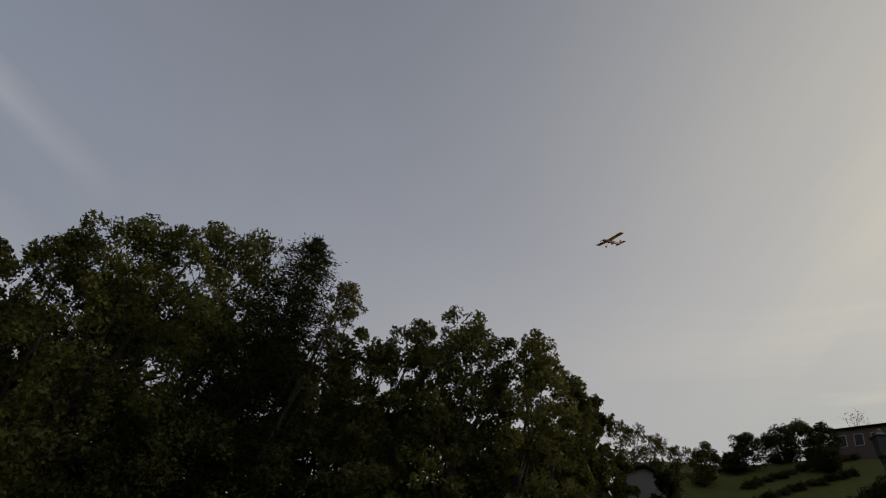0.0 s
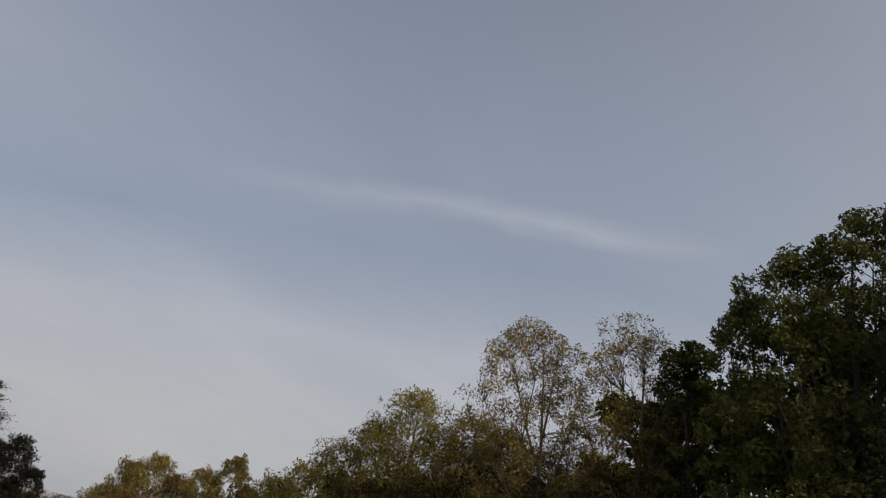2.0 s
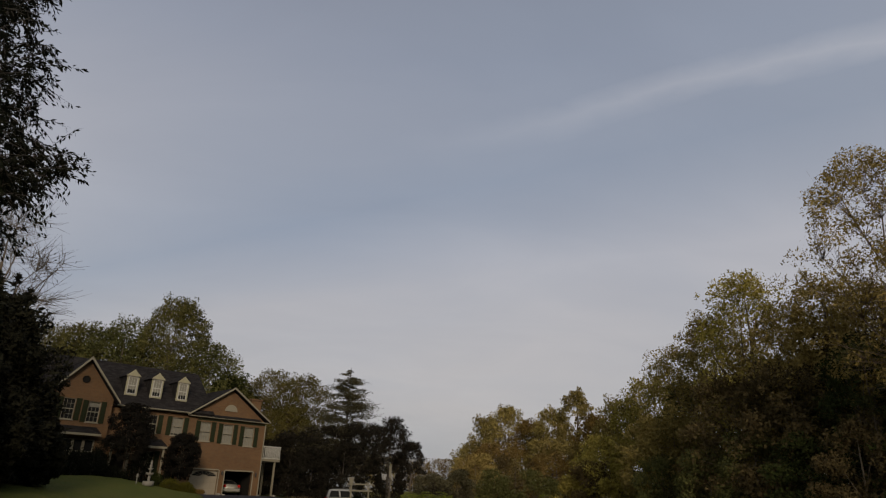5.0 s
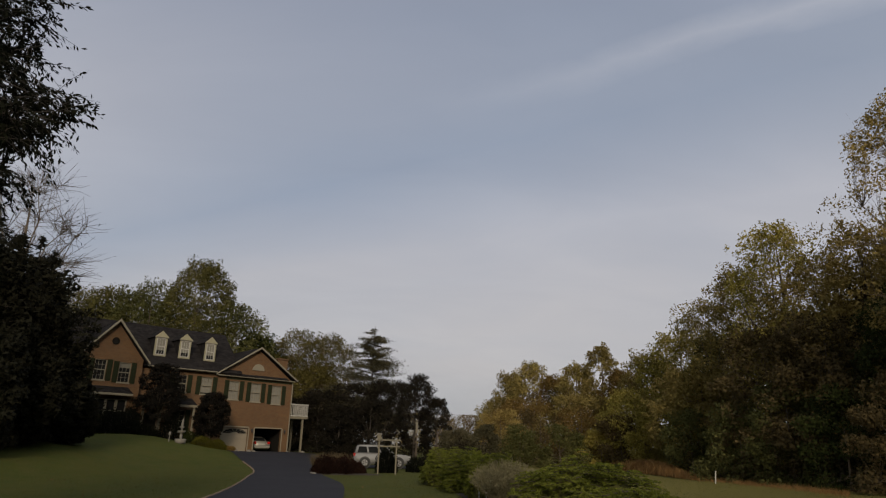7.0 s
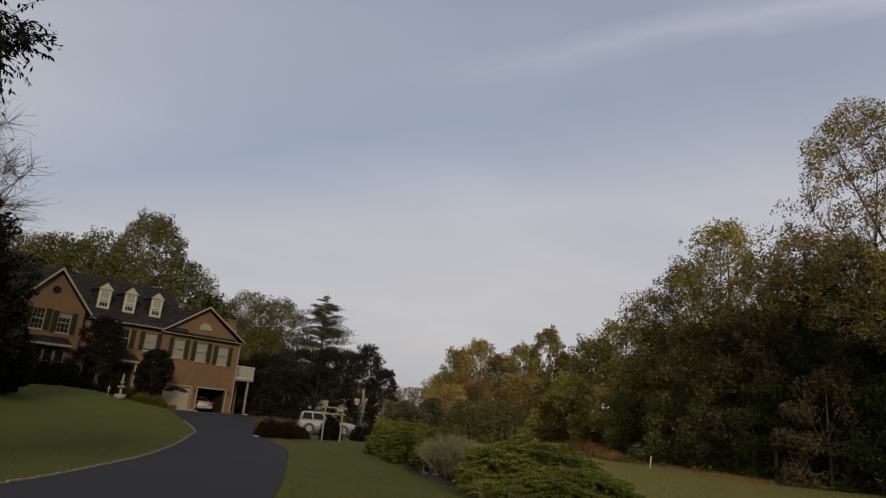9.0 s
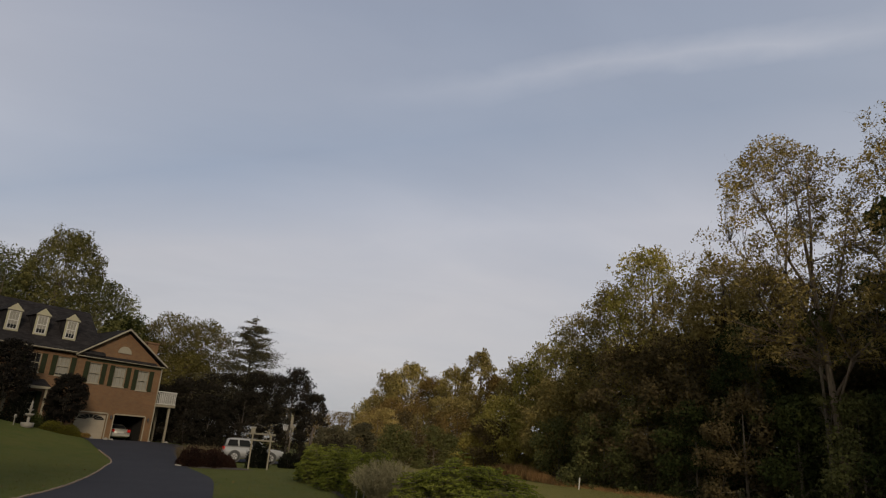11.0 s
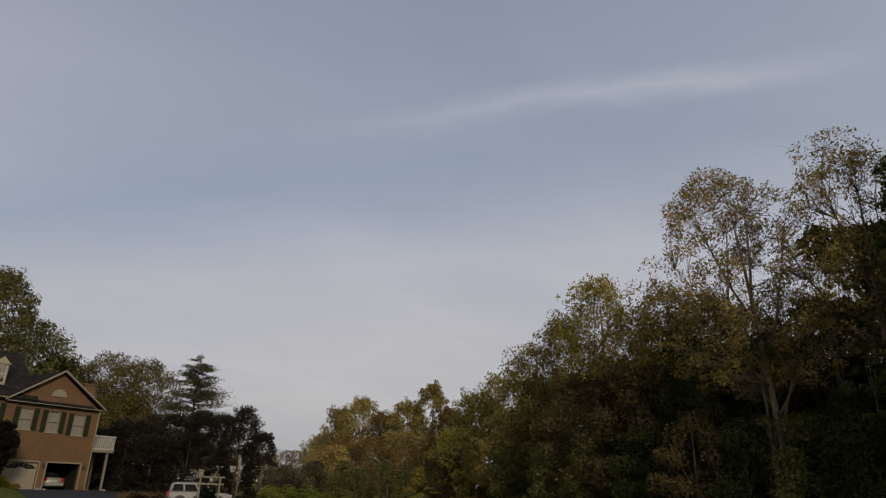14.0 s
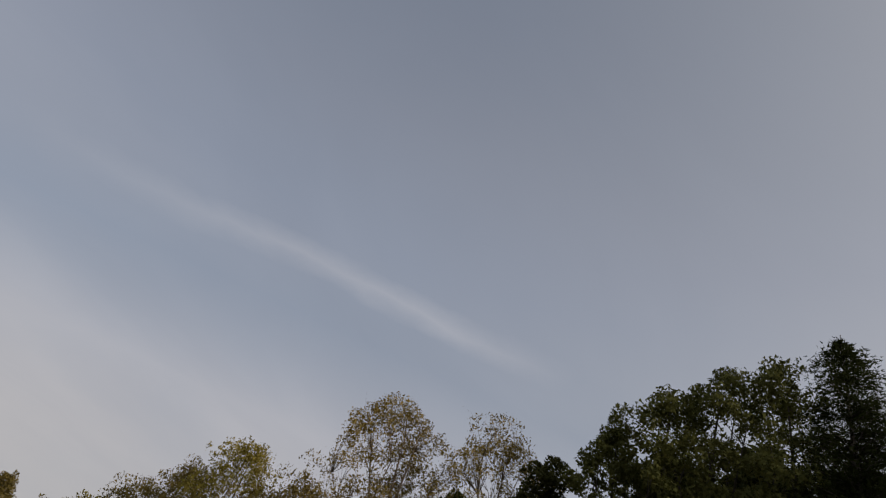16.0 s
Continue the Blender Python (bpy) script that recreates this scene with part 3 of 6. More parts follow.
def shrub(base, rx, ry, h, seed, leaf, label, name="shrub", count=3500, size=0.10, lump=0.35, turn=0.0, group="", slim=0.5, category="shrub"):
    """A low bush: leaves over a lumpy dome, denser outside, with stems inside."""
    rng = np.random.default_rng(seed)
    top = thing(name, label, category, Matrix.Translation(base) @ Matrix.Rotation(radians(turn), 4, "Z"), group)
    V, F = [], []
    for _ in range(14):
        a, q = rng.random() * 6.283, rng.uniform(0.2, 0.75)
        e = Vector((rx * q * math.cos(a), ry * q * math.sin(a), h * rng.uniform(0.5, 0.85)))
        tube_into(V, F, [Vector((e.x * 0.15, e.y * 0.15, -0.05)), e * 0.6 + Vector((0, 0, 0.05)), e], [0.03, 0.02, 0.006], 4)
    mesh_object("branchwork", V, F, M_BARKDARK, top)
    d = rng.normal(size=(count, 3))
    d[:, 2] = np.abs(d[:, 2])
    d /= np.linalg.norm(d, axis=1, keepdims=True)
    ph = rng.random(6) * 6.28
    ang = np.arctan2(d[:, 1], d[:, 0])
    wob = 1 + lump * 0.35 * (np.sin(3 * ang + ph[0]) + np.sin(5 * ang + ph[1] + 3 * d[:, 2]) * 0.7 + np.sin(9 * ang + ph[2] + 5 * d[:, 2]) * 0.45 + np.sin(7 * d[:, 2] + ph[3]) * 0.4)
    q = (rng.random(count) ** 0.3)
    pts = d * np.array([rx, ry, h]) * (wob * q)[:, None]
    pts[:, 2] = np.maximum(pts[:, 2], 0.02)
    ax = d + rng.normal(size=d.shape) * 0.6
    leaves("foliage", pts, ax, size * rng.uniform(0.6, 1.4, count), leaf, top, rng, slim)
    return top


# ---- ground, drive ----
def ground_sheet():
    """One sheet, fine near the camera and coarse to the horizon."""
    rings = [0.0, 2, 4, 6, 8, 10, 12, 14, 16, 18, 20, 22, 24, 26, 28, 30, 33, 36, 39, 42, 45, 48, 51, 54, 57, 60, 64, 68, 73, 78, 84, 90, 97, 105, 115, 130, 160, 220, 400, 900, 2500]
    seg = 180
    V, F = [(0, 0, 0)], []
    for r in rings[1:]:
        for k in range(seg):
            a = 2 * math.pi * k / seg
            x, y = r * math.sin(a), r * math.cos(a)
            V.append((x, y, hill(x, y) - (0.02 if r > 300 else 0)))
    for k in range(seg):
        F.append((0, 1 + (k + 1) % seg, 1 + k))
    for i in range(len(rings) - 2):
        a, b = 1 + i * seg, 1 + (i + 1) * seg
        for k in range(seg):
            k2 = (k + 1) % seg
            F.append((a + k, a + k2, b + k2, b + k))
    ob = mesh_object("ground", V, F, M_GRASS, None, True)
    return tagged(ob, "mown green lawn with faded olive patches, rising to the house", "lawn", kind="structure")


ground_sheet()

LEFT = [(-30, -14), (-20, -4), (-12.5, 2.5), (-8.5, 7.2), (-7.1, 11.5), (-6.95, 15.2), (-7.5, 21.4), (-8.8, 28.3), (-10.0, 33.5), (-10.9, 37.5), (-12.4, 42), (-15.3, 48.5), (-18.2, 54.5), (-20.4, 58.9)]
RIGHT = [(-24, -19), (-14, -9), (-7.0, -3), (-3.6, 4), (-2.4, 9.5), (-2.5, 14.3), (-3.4, 21.5), (-4.6, 29.0), (-6.2, 34.5), (-7.4, 38.6), (-8.0, 43), (-7.6, 48.5), (-10.0, 56.5), (-13.2, 65.2)]


def spline(pts, n):
    """Points evenly strewn along a smooth curve through pts."""
    P = [Vector((*p, 0)) for p in pts]
    P = [P[0] * 2 - P[1]] + P + [P[-1] * 2 - P[-2]]
    out = []
    m = len(pts) - 1
    for i in range(n + 1):
        t = i / n * m
        k = min(int(t), m - 1)
        f = t - k
        a, b, c, d = P[k:k + 4]
        out.append(0.5 * ((2 * b) + (c - a) * f + (2 * a - 5 * b + 4 * c - d) * f * f + (3 * b - a - 3 * c + d) * f ** 3))
    return out


def driveway():
    n, across = 120, 10
    A, B = spline(LEFT, n), spline(RIGHT, n)
    V, F = [], []
    for a, b in zip(A, B):
        for j in range(across + 1):
            p = a.lerp(b, j / across)
            V.append((p.x, p.y, hill(p.x, p.y) + 0.035 + 0.03 * math.sin(math.pi * j / across)))
    for i in range(n):
        for j in range(across):
            q = i * (across + 1) + j
            F.append((q, q + 1, q + across + 2, q + across + 1))
    ob = mesh_object("road", V, F, M_ASPHALT, None, True)
    tagged(ob, "dark blue-grey sealed asphalt driveway curving to the garage", "driveway", kind="structure")
    V, F = [], []
    S = spline([(-9.5, 57.0), (-7.5, 50.2), (-2.0, 51.0), (2.5, 54.5)], 24)
    E = spline([(-11.5, 62.0), (-7.0, 58.0), (-2.0, 58.0), (2.0, 60.0)], 24)
    for a, b in zip(S, E):
        for j in range(5):
            p = a.lerp(b, j / 4)
            V.append((p.x, p.y, hill(p.x, p.y) + 0.045))
    for i in range(24):
        for j in range(4):
            q = i * 5 + j
            F.append((q, q + 1, q + 6, q + 5))
    ob = mesh_object("pavement", V, F, M_ASPHALT, None, True)
    tagged(ob, "asphalt parking spur beside the house", "parking pad", kind="structure")


driveway()

# ---- house: local s along the front, d depth behind it, z up ----
HS = 1.08
HOUSE_AT = Vector((-20.52, 59.18, 0.72))
HOUSE = Matrix.Translation(HOUSE_AT) @ Matrix.Rotation(math.atan2(0.669, 0.743), 4, "Z") @ Matrix.Scale(HS, 4)
house = thing("house", "two-storey tan brick house with dormers and an attached garage", "house", Matrix.Translation(HOUSE_AT) @ Matrix.Rotation(math.atan2(0.669, 0.743), 4, "Z"))


def hp(name, bm, mat, label="", parent=None, smooth_faces=False):
    bmesh.ops.scale(bm, vec=(HS, HS, HS), verts=bm.verts)
    return part(name, bm, mat, parent or house, label, smooth_faces)


def slab(pts, thick, bm=None):
    """A sheet with thickness under a flat polygon."""
    bm = bm or bmesh.new()
    P = [Vector(p) for p in pts]
    nrm = (P[1] - P[0]).cross(P[2] - P[0]).normalized()
    up = [bm.verts.new(p) for p in P]
    dn = [bm.verts.new(p - nrm * thick) for p in P]
    bm.faces.new(up)
    bm.faces.new(dn[::-1])
    k = len(P)
    for i in range(k):
        bm.faces.new((up[i], dn[i], dn[(i + 1) % k], up[(i + 1) % k]))
    return bm


def wall_with_holes(s0, s1, z0, z1, holes, d=0.0, thick=0.25):
    """A front wall with openings cut through: bricks of wall between the cut lines."""
    bm = bmesh.new()
    xs = sorted({s0, s1, *[h[0] for h in holes], *[h[1] for h in holes]})
    zs = sorted({z0, z1, *[h[2] for h in holes], *[h[3] for h in holes]})
    for a, b in zip(xs, xs[1:]):
        run = None
        for c, e in zip(zs, zs[1:]):
            mx, mz = (a + b) / 2, (c + e) / 2
            if any(h[0] < mx < h[1] and h[2] < mz < h[3] for h in holes):
                continue
            box(a, b, d, d + thick, c, e, bm=bm)
    bmesh.ops.remove_doubles(bm, verts=bm.verts, dist=1e-4)
    return bm


def gable(s0, s1, z0, peak, d, thick=0.25):
    bm = bmesh.new()
    f = [bm.verts.new(p) for p in ((s0, d, z0), (s1, d, z0), ((s0 + s1) / 2, d, peak))]
    b = [bm.verts.new(p) for p in ((s0, d + thick, z0), (s1, d + thick, z0), ((s0 + s1) / 2, d + thick, peak))]
    bm.faces.new(f)
    bm.faces.new(b[::-1])
    for i in range(3):
        bm.faces.new((f[i], b[i], b[(i + 1) % 3], f[(i + 1) % 3]))
    return bm


def sash_window(s0, s1, z0, z1, d, curtain=0.5, shutters=True):
    """Double-hung window in its opening: frame, sill, two sashes of panes, curtain behind, shutters beside."""
    w = hp("window", box(s0, s1, d + 0.16, d + 0.19, z0, z1), M_GLASS, "dark reflecting glass")
    fr = bmesh.new()
    t = 0.040
    for a, b, c, e in ((s0, s0 + t, z0, z1), (s1 - t, s1, z0, z1), (s0 + t, s1 - t, z0, z0 + t), (s0 + t, s1 - t, z1 - t, z1), (s0 + t, s1 - t, (z0 + z1) / 2 - 0.03, (z0 + z1) / 2 + 0.03)):
        box(a, b, d + 0.04, d + 0.155, c, e, bm=fr)
    hp("frame", fr, M_TRIM, "cream painted frame", w)
    mu = bmesh.new()
    for k in (1, 2):
        x = s0 + (s1 - s0) * k / 3
        box(x - 0.008, x + 0.008, d + 0.12, d + 0.157, z0 + t, z1 - t, bm=mu)
    for k in (1, 3):
        z = z0 + (z1 - z0) * k / 4
        box(s0 + t, s1 - t, d + 0.125, d + 0.158, z - 0.008, z + 0.008, bm=mu)
    hp("glazing_bars", mu, M_TRIM, "", w)
    hp("sill", box(s0 - 0.06, s1 + 0.06, d - 0.05, d + 0.05, z0 - 0.09, z0 - 0.003, 0.01), M_TRIM, "", w)
    if curtain:
        cb = bmesh.new()
        hgt = (z1 - z0) * curtain
        cols = []
        for k in range(21):
            x = s0 + t + (s1 - s0 - 2 * t) * k / 20
            y = d + 0.150 + 0.005 * math.sin(k * 1.6)
            cols.append((cb.verts.new((x, y, z1 - t)), cb.verts.new((x, y, z1 - t - hgt * (1 - t)))))
        for p0, p1 in zip(cols, cols[1:]):
            cb.faces.new((p0[0], p1[0], p1[1], p0[1]))
        hp("curtain", cb, M_CURTAIN_SHEEN, "pale drawn curtain", w)
    if shutters:
        for a, b in ((s0 - 0.40, s0 - 0.03), (s1 + 0.03, s1 + 0.40)):
            sh = hp("shutter", box(a, b, d - 0.035, d + 0.012, z0 - 0.05, z1 + 0.05, 0.008), M_SHUTTER, "dark green louvred shutter", house)
            sl = bmesh.new()
            for q in range(14):
                z = z0 + (z1 - z0) * (q + 0.5) / 14
                box(a + 0.06, b - 0.06, d - 0.052, d - 0.036, z - 0.03, z + 0.03, bm=sl)
            hp("louvres", sl, M_SHUTTER, "", sh)


GW = [(0.30, 1.22, 4.20, 5.72), (2.28, 3.22, 4.14, 5.68), (4.25, 5.18, 4.05, 5.62)]
GD = [(0.14, 2.42, 0.0, 1.92), (3.02, 5.52, 0.0, 1.95)]
hp("garage_wall", wall_with_holes(0, 6.15, -0.3, 6.12, GW + GD), M_BRICK, "tan brick front of the garage wing")
hp("gable_wall", gable(-0.74, 6.1, 6.124, 8.56, 0.0), M_BRICK, "brick gable above the garage")
MW = [(-4.25, -3.25, 4.50, 5.85), (-2.10, -1.15, 4.45, 5.85), (-4.15, -3.05, 1.45, 3.10)]
hp("main_wall", wall_with_holes(-7.0, -0.004, -0.3, 6.36, MW, 0.02), M_BRICK, "tan brick main front")
LW = [(-10.36, -9.55, 4.92, 6.40), (-8.66, -7.82, 4.84, 6.32), (-9.9, -7.75, 1.9, 3.62)]
hp("wing_wall", wall_with_holes(-11.4, -7.004, -0.3, 6.66, LW, -0.55), M_BRICK, "brick front of the gabled wing")
hp("wing_gable_wall", gable(-11.35, -7.05, 6.664, 9.25, -0.55), M_BRICK)
hp("wing_side_wall", box(-7.254, -7.004, -0.296, 0.016, -0.3, 6.66), M_BRICK)
hp("side_wall", box(5.9, 6.15, 0.254, 9.0, -0.3, 6.12), M_BRICK, "brick side of the garage wing")
hp("far_side_wall", box(-11.4, -11.15, -0.296, 8.6, -0.3, 6.66), M_BRICK)
hp("back_wall", box(-11.146, 6.15, 8.604, 8.9, -0.3, 6.4), M_BRICK)
for w in GW:
    sash_window(*w, 0.0, 1.0)
sash_window(*MW[0], 0.02, 0.0)
sash_window(*MW[1], 0.02, 0.9)
sash_window(*MW[2], 0.02, 0.0)
sash_window(*LW[0], -0.55, 0.0)
sash_window(*LW[1], -0.55, 0.25)
# roofs
E0, EZ, RZ, RD = -0.35, 6.33, 10.15, 4.3
hp("roof", slab([(-11.7, E0, EZ), (1.2, E0, EZ), (1.2, RD, RZ), (-11.7, RD, RZ)], 0.12), M_ROOF, "dark shingle main roof")
hp("roof", slab([(-11.7, RD, RZ), (1.2, RD, RZ), (1.2, 9.0, EZ), (-11.7, 9.0, EZ)], 0.12), M_ROOF)
for sgn in (-1, 1):
    hp("garage_roof", slab([(2.68 + sgn * 3.72, -0.40, 6.20), (2.68 + sgn * 3.72, 9.2, 6.20), (2.68, 9.2, 8.74), (2.68, -0.40, 8.74)][::sgn], 0.12), M_ROOF)
    hp("rake_board", slab([(2.68 + sgn * 3.77, -0.46, 6.08), (2.68 + sgn * 3.77, -0.46, 6.20), (2.68, -0.46, 8.80), (2.68, -0.46, 8.64)][::sgn], 0.055), M_TRIM, "cream rake board")
    hp("wing_roof", slab([(-9.2 + sgn * 2.55, -0.95, 6.42), (-9.2 + sgn * 2.55, 3.9, 6.42), (-9.2, 3.9, 9.45), (-9.2, -0.95, 9.45)][::sgn], 0.12), M_ROOF)
    hp("rake_board", slab([(-9.2 + sgn * 2.6, -1.01, 6.28), (-9.2 + sgn * 2.6, -1.01, 6.44), (-9.2, -1.01, 9.52), (-9.2, -1.01, 9.30)][::sgn], 0.055), M_TRIM)
hp("fascia", box(-6.6, -1.0, E0 - 0.07, E0 - 0.01, 6.21, 6.33, 0.01), M_TRIM, "cream eaves board")
hp("gutter", box(-6.6, -1.0, E0 - 0.15, E0 - 0.075, 6.25, 6.32, 0.02), M_TRIM)
hp("cornice", box(-0.95, 6.36, -0.32, -0.004, 6.06, 6.14, 0.02), M_TRIM, "cream cornice under the gable")
hp("pent_roof", slab([(-0.30, -0.34, 6.15), (5.60, -0.34, 6.15), (5.60, -0.006, 6.36), (-0.30, -0.006, 6.36)], 0.06), M_ROOF, "narrow shingled pent roof under the gable")
hp("frieze_band", box(0.0, 6.15, -0.03, -0.004, 5.86, 5.975), M_SHUTTER, "dark band below the cornice")
hp("corner_board", box(6.155, 6.24, -0.06, 0.05, -0.2, 5.97, 0.01), M_TRIM, "pale downpipe at the corner")
# half-round gable vent
bm = bmesh.new()
c0 = bm.verts.new((2.75, -0.06, 6.78))
arc = [bm.verts.new((2.75 + 0.56 * math.cos(t), -0.06, 6.78 + 0.56 * math.sin(t))) for t in np.linspace(0, math.pi, 15)]
for a, b in zip(arc, arc[1:]):
    bm.faces.new((c0, a, b))
r = bmesh.ops.extrude_face_region(bm, geom=bm.faces[:])
bmesh.ops.translate(bm, vec=(0, 0.055, 0), verts=[v for v in r["geom"] if isinstance(v, bmesh.types.BMVert)])
hp("gable_vent", bm, M_TRIM, "cream half-round vent")
bm = lathe([(0.27, 0.0), (0.27, 0.07), (0.2, 0.075), (0.2, 0.02), (0.005, 0.02)], 18)
bmesh.ops.rotate(bm, cent=(0, 0, 0), matrix=Matrix.Rotation(radians(90), 3, "X"), verts=bm.verts)
bmesh.ops.translate(bm, vec=(-9.2, -0.555, 7.85), verts=bm.verts)
hp("round_vent", bm, M_DARK, "dark round vent in the gable")


def dormer(s):
    """Gabled roof dormer with a sash window."""
    d, w = 0.75, 0.47
    zf = EZ + (RZ - EZ) * (d - E0) / (RD - E0)
    top = 8.76
    bm = box(s - w, s + w, d, d + 2.3, zf - 0.1, top)
    b = hp("dormer", bm, M_ROOF, "shingle-clad dormer with a pale yellow front")
    hp("front_panel", box(s - w - 0.01, s + w + 0.01, d - 0.016, d - 0.001, zf - 0.05, top - 0.004), M_DORMER, "pale yellow front", b)
    bm = bmesh.new()
    f = [bm.verts.new(p) for p in ((s - w - 0.07, d - 0.10, top + 0.004), (s + w + 0.07, d - 0.10, top + 0.004), (s, d - 0.10, top + 0.50))]
    k = [bm.verts.new((v.co.x, d + 0.10, v.co.z)) for v in f]
    bm.faces.new(f)
    bm.faces.new(k[::-1])
    for i in range(3):
        bm.faces.new((f[i], k[i], k[(i + 1) % 3], f[(i + 1) % 3]))
    hp("pediment", bm, M_DORMER, "pale yellow dormer gable", b)
    hp("moulding", box(s - w - 0.08, s + w + 0.08, d - 0.13, d - 0.004, top - 0.07, top - 0.001, 0.01), M_TRIM, "", b)
    for sgn in (-1, 1):
        hp("shingles", slab([(s + sgn * (w + 0.12), d - 0.08, top - 0.03), (s + sgn * (w + 0.12), d + 2.6, top - 0.03), (s, d + 2.6, top + 0.58), (s, d - 0.08, top + 0.58)][::sgn], 0.05), M_ROOF, "", b)
    hp("window", box(s - 0.29, s + 0.29, d - 0.022, d - 0.0165, zf + 0.16, top - 0.14), M_GLASS, "", b)
    zm = (zf + top) / 2
    # pale sheet over the glass imitates the sky's reflection
    hp("sky_sheen", box(s - 0.28, s + 0.28, d - 0.0255, d - 0.0225, zf + 0.45, top - 0.145), M_CURTAIN_SHEEN, "pale sheet painted as sky reflected in the glass", b)
    fr = bmesh.new()
    for a, c, e, g in ((s - 0.36, s - 0.29, zf + 0.09, top - 0.075), (s + 0.29, s + 0.36, zf + 0.09, top - 0.075), (s - 0.29, s + 0.29, zf + 0.09, zf + 0.16), (s - 0.29, s + 0.29, top - 0.14, top - 0.075), (s - 0.29, s + 0.29, zm - 0.03, zm + 0.03), (s - 0.104, s - 0.088, zf + 0.16, top - 0.14), (s + 0.088, s + 0.104, zf + 0.16, top - 0.14)):
        box(a, c, d - 0.05, d - 0.026, e, g, bm=fr)
    bmesh.ops.scale(fr, vec=(HS, HS, HS), verts=fr.verts)
    part("frame", fr, M_WHITE, b, "white sash frame")


for s in (-5.5, -3.55, -1.42):
    dormer(s)
# garage doors
door = hp("garage_door", box(GD[0][0], GD[0][1], 0.13, 0.18, 0.02, 1.92), M_DOOR, "closed putty-coloured sectional garage door")
for i in range(4):
    a = 0.14 + 2.28 * i / 4
    for j in range(3):
        hp("door_panel", box(a + 0.05, a + 0.52, 0.112, 0.128, 0.06 + 0.47 * j, 0.46 + 0.47 * j, 0.006), M_DOOR, "", door)
# fan-shaped lights across the top of the closed door
for k in range(7):
    t0, t1 = radians(4 + 172 * (k + 0.08) / 7), radians(4 + 172 * (k + 0.92) / 7)
    bm = bmesh.new()
    ring = [(1.28 + rx * math.cos(t), 1.46 + rz * math.sin(t)) for rx, rz, ts in ((0.34, 0.14, (t0, t1)), (1.04, 0.40, (t1, (t0 + t1) / 2, t0))) for t in ts]
    f = [bm.verts.new((x, 0.112, z)) for x, z in ring]
    r = [bm.verts.new((x, 0.128, z)) for x, z in ring]
    bm.faces.new(f)
    bm.faces.new(r[::-1])
    for i in range(5):
        bm.faces.new((f[i], r[i], r[(i + 1) % 5], f[(i + 1) % 5]))
    hp("fan_light", bm, M_CARGLASS, "dark wedge of glass", door)
bm = bmesh.new()
for a, b in (GD[0][:2], GD[1][:2]):
    box(a - 0.10, a - 0.004, -0.03, 0.12, 0.0, 1.99, bm=bm)
    box(b + 0.004, b + 0.10, -0.03, 0.12, 0.0, 1.99, bm=bm)
    box(a - 0.004, b + 0.004, -0.032, 0.12, 1.96, 2.06, bm=bm)
hp("door_casing", bm, M_TRIM, "cream garage door casings")
bm = bmesh.new()
box(2.62, 2.72, 0.255, 6.5, 0, 2.4, bm=bm)
box(5.6, 5.7, 0.255, 6.5, 0, 2.4, bm=bm)
box(2.724, 5.596, 6.3, 6.4, 0, 2.4, bm=bm)
box(2.62, 5.7, 0.255, 6.5, 2.404, 2.5, bm=bm)
box(2.724, 5.596, 0.0, 6.296, -0.08, -0.004, bm=bm)
hp("garage_interior", bm, M_DARK, "dark interior of the open garage bay")
hp("ceiling_tube", box(3.6, 4.9, 2.6, 2.7, 2.30, 2.38, 0.02), M_CLEAR, "garage ceiling light fitting")
# bay, porch roofs, entrance
bm = bmesh.new()
for a, b in ((-9.9, -9.2), (-9.17, -8.48), (-8.45, -7.75)):
    for c in (a, b - 0.07):
        box(c, c + 0.07, -0.62, -0.5, 1.9, 3.62, bm=bm)
    box(a, b, -0.615, -0.5, 1.9, 1.98, bm=bm)
    box(a, b, -0.615, -0.5, 3.54, 3.62, bm=bm)
    box(a, b, -0.60, -0.5, 2.74, 2.80, bm=bm)
bay = hp("bay_window", box(-9.9, -7.75, -0.45, -0.42, 1.9, 3.62), M_GLASS, "wide ground-floor window")
hp("frame", bm, M_TRIM, "cream mullions", bay)
hp("bay_roof", slab([(-10.9, -1.35, 4.02), (-7.6, -1.35, 4.02), (-7.8, -0.56, 4.5), (-10.7, -0.56, 4.5)], 0.14), M_ROOF, "small shingled roof over the wide window")
hp("bay_fascia", box(-10.9, -7.6, -1.41, -1.36, 3.84, 4.0), M_TRIM)
hp("porch_roof", slab([(-6.9, -1.5, 3.48), (-2.7, -1.5, 3.48), (-2.7, 0.0, 4.05), (-6.9, 0.0, 4.05)], 0.14), M_ROOF, "shingled porch roof")
hp("porch_fascia", box(-6.9, -2.7, -1.57, -1.51, 3.28, 3.46), M_TRIM, "pale porch eaves board")
for s in (-6.7, -2.9):
    hp("porch_post", box(s - 0.07, s + 0.07, -1.42, -1.28, -0.3, 3.30, 0.015), M_TRIM)
hp("porch_floor", box(-6.95, -2.65, -1.6, 0.016, -0.3, 0.55), M_BRICK, "brick porch step")
fd = hp("front_door", box(-6.2, -5.25, -0.02, 0.016, 0.56, 2.75, 0.01), M_DARK, "dark front door")
hp("sidelight", box(-5.18, -4.9, -0.03, 0.015, 0.56, 2.75), M_TRIM, "", fd)
# chimney
hp("chimney", box(6.2, 7.2, 3.2, 4.2, -0.3, 8.35), M_BRICK, "brick chimney at the side of the house")
hp("chimney_cap", box(6.12, 7.28, 3.12, 4.28, 8.354, 8.5, 0.02), M_BRICK)

# deck on posts at the side
deck = thing("deck", "raised white-railed deck on posts beside the garage wing", "deck", house.matrix_world.copy())


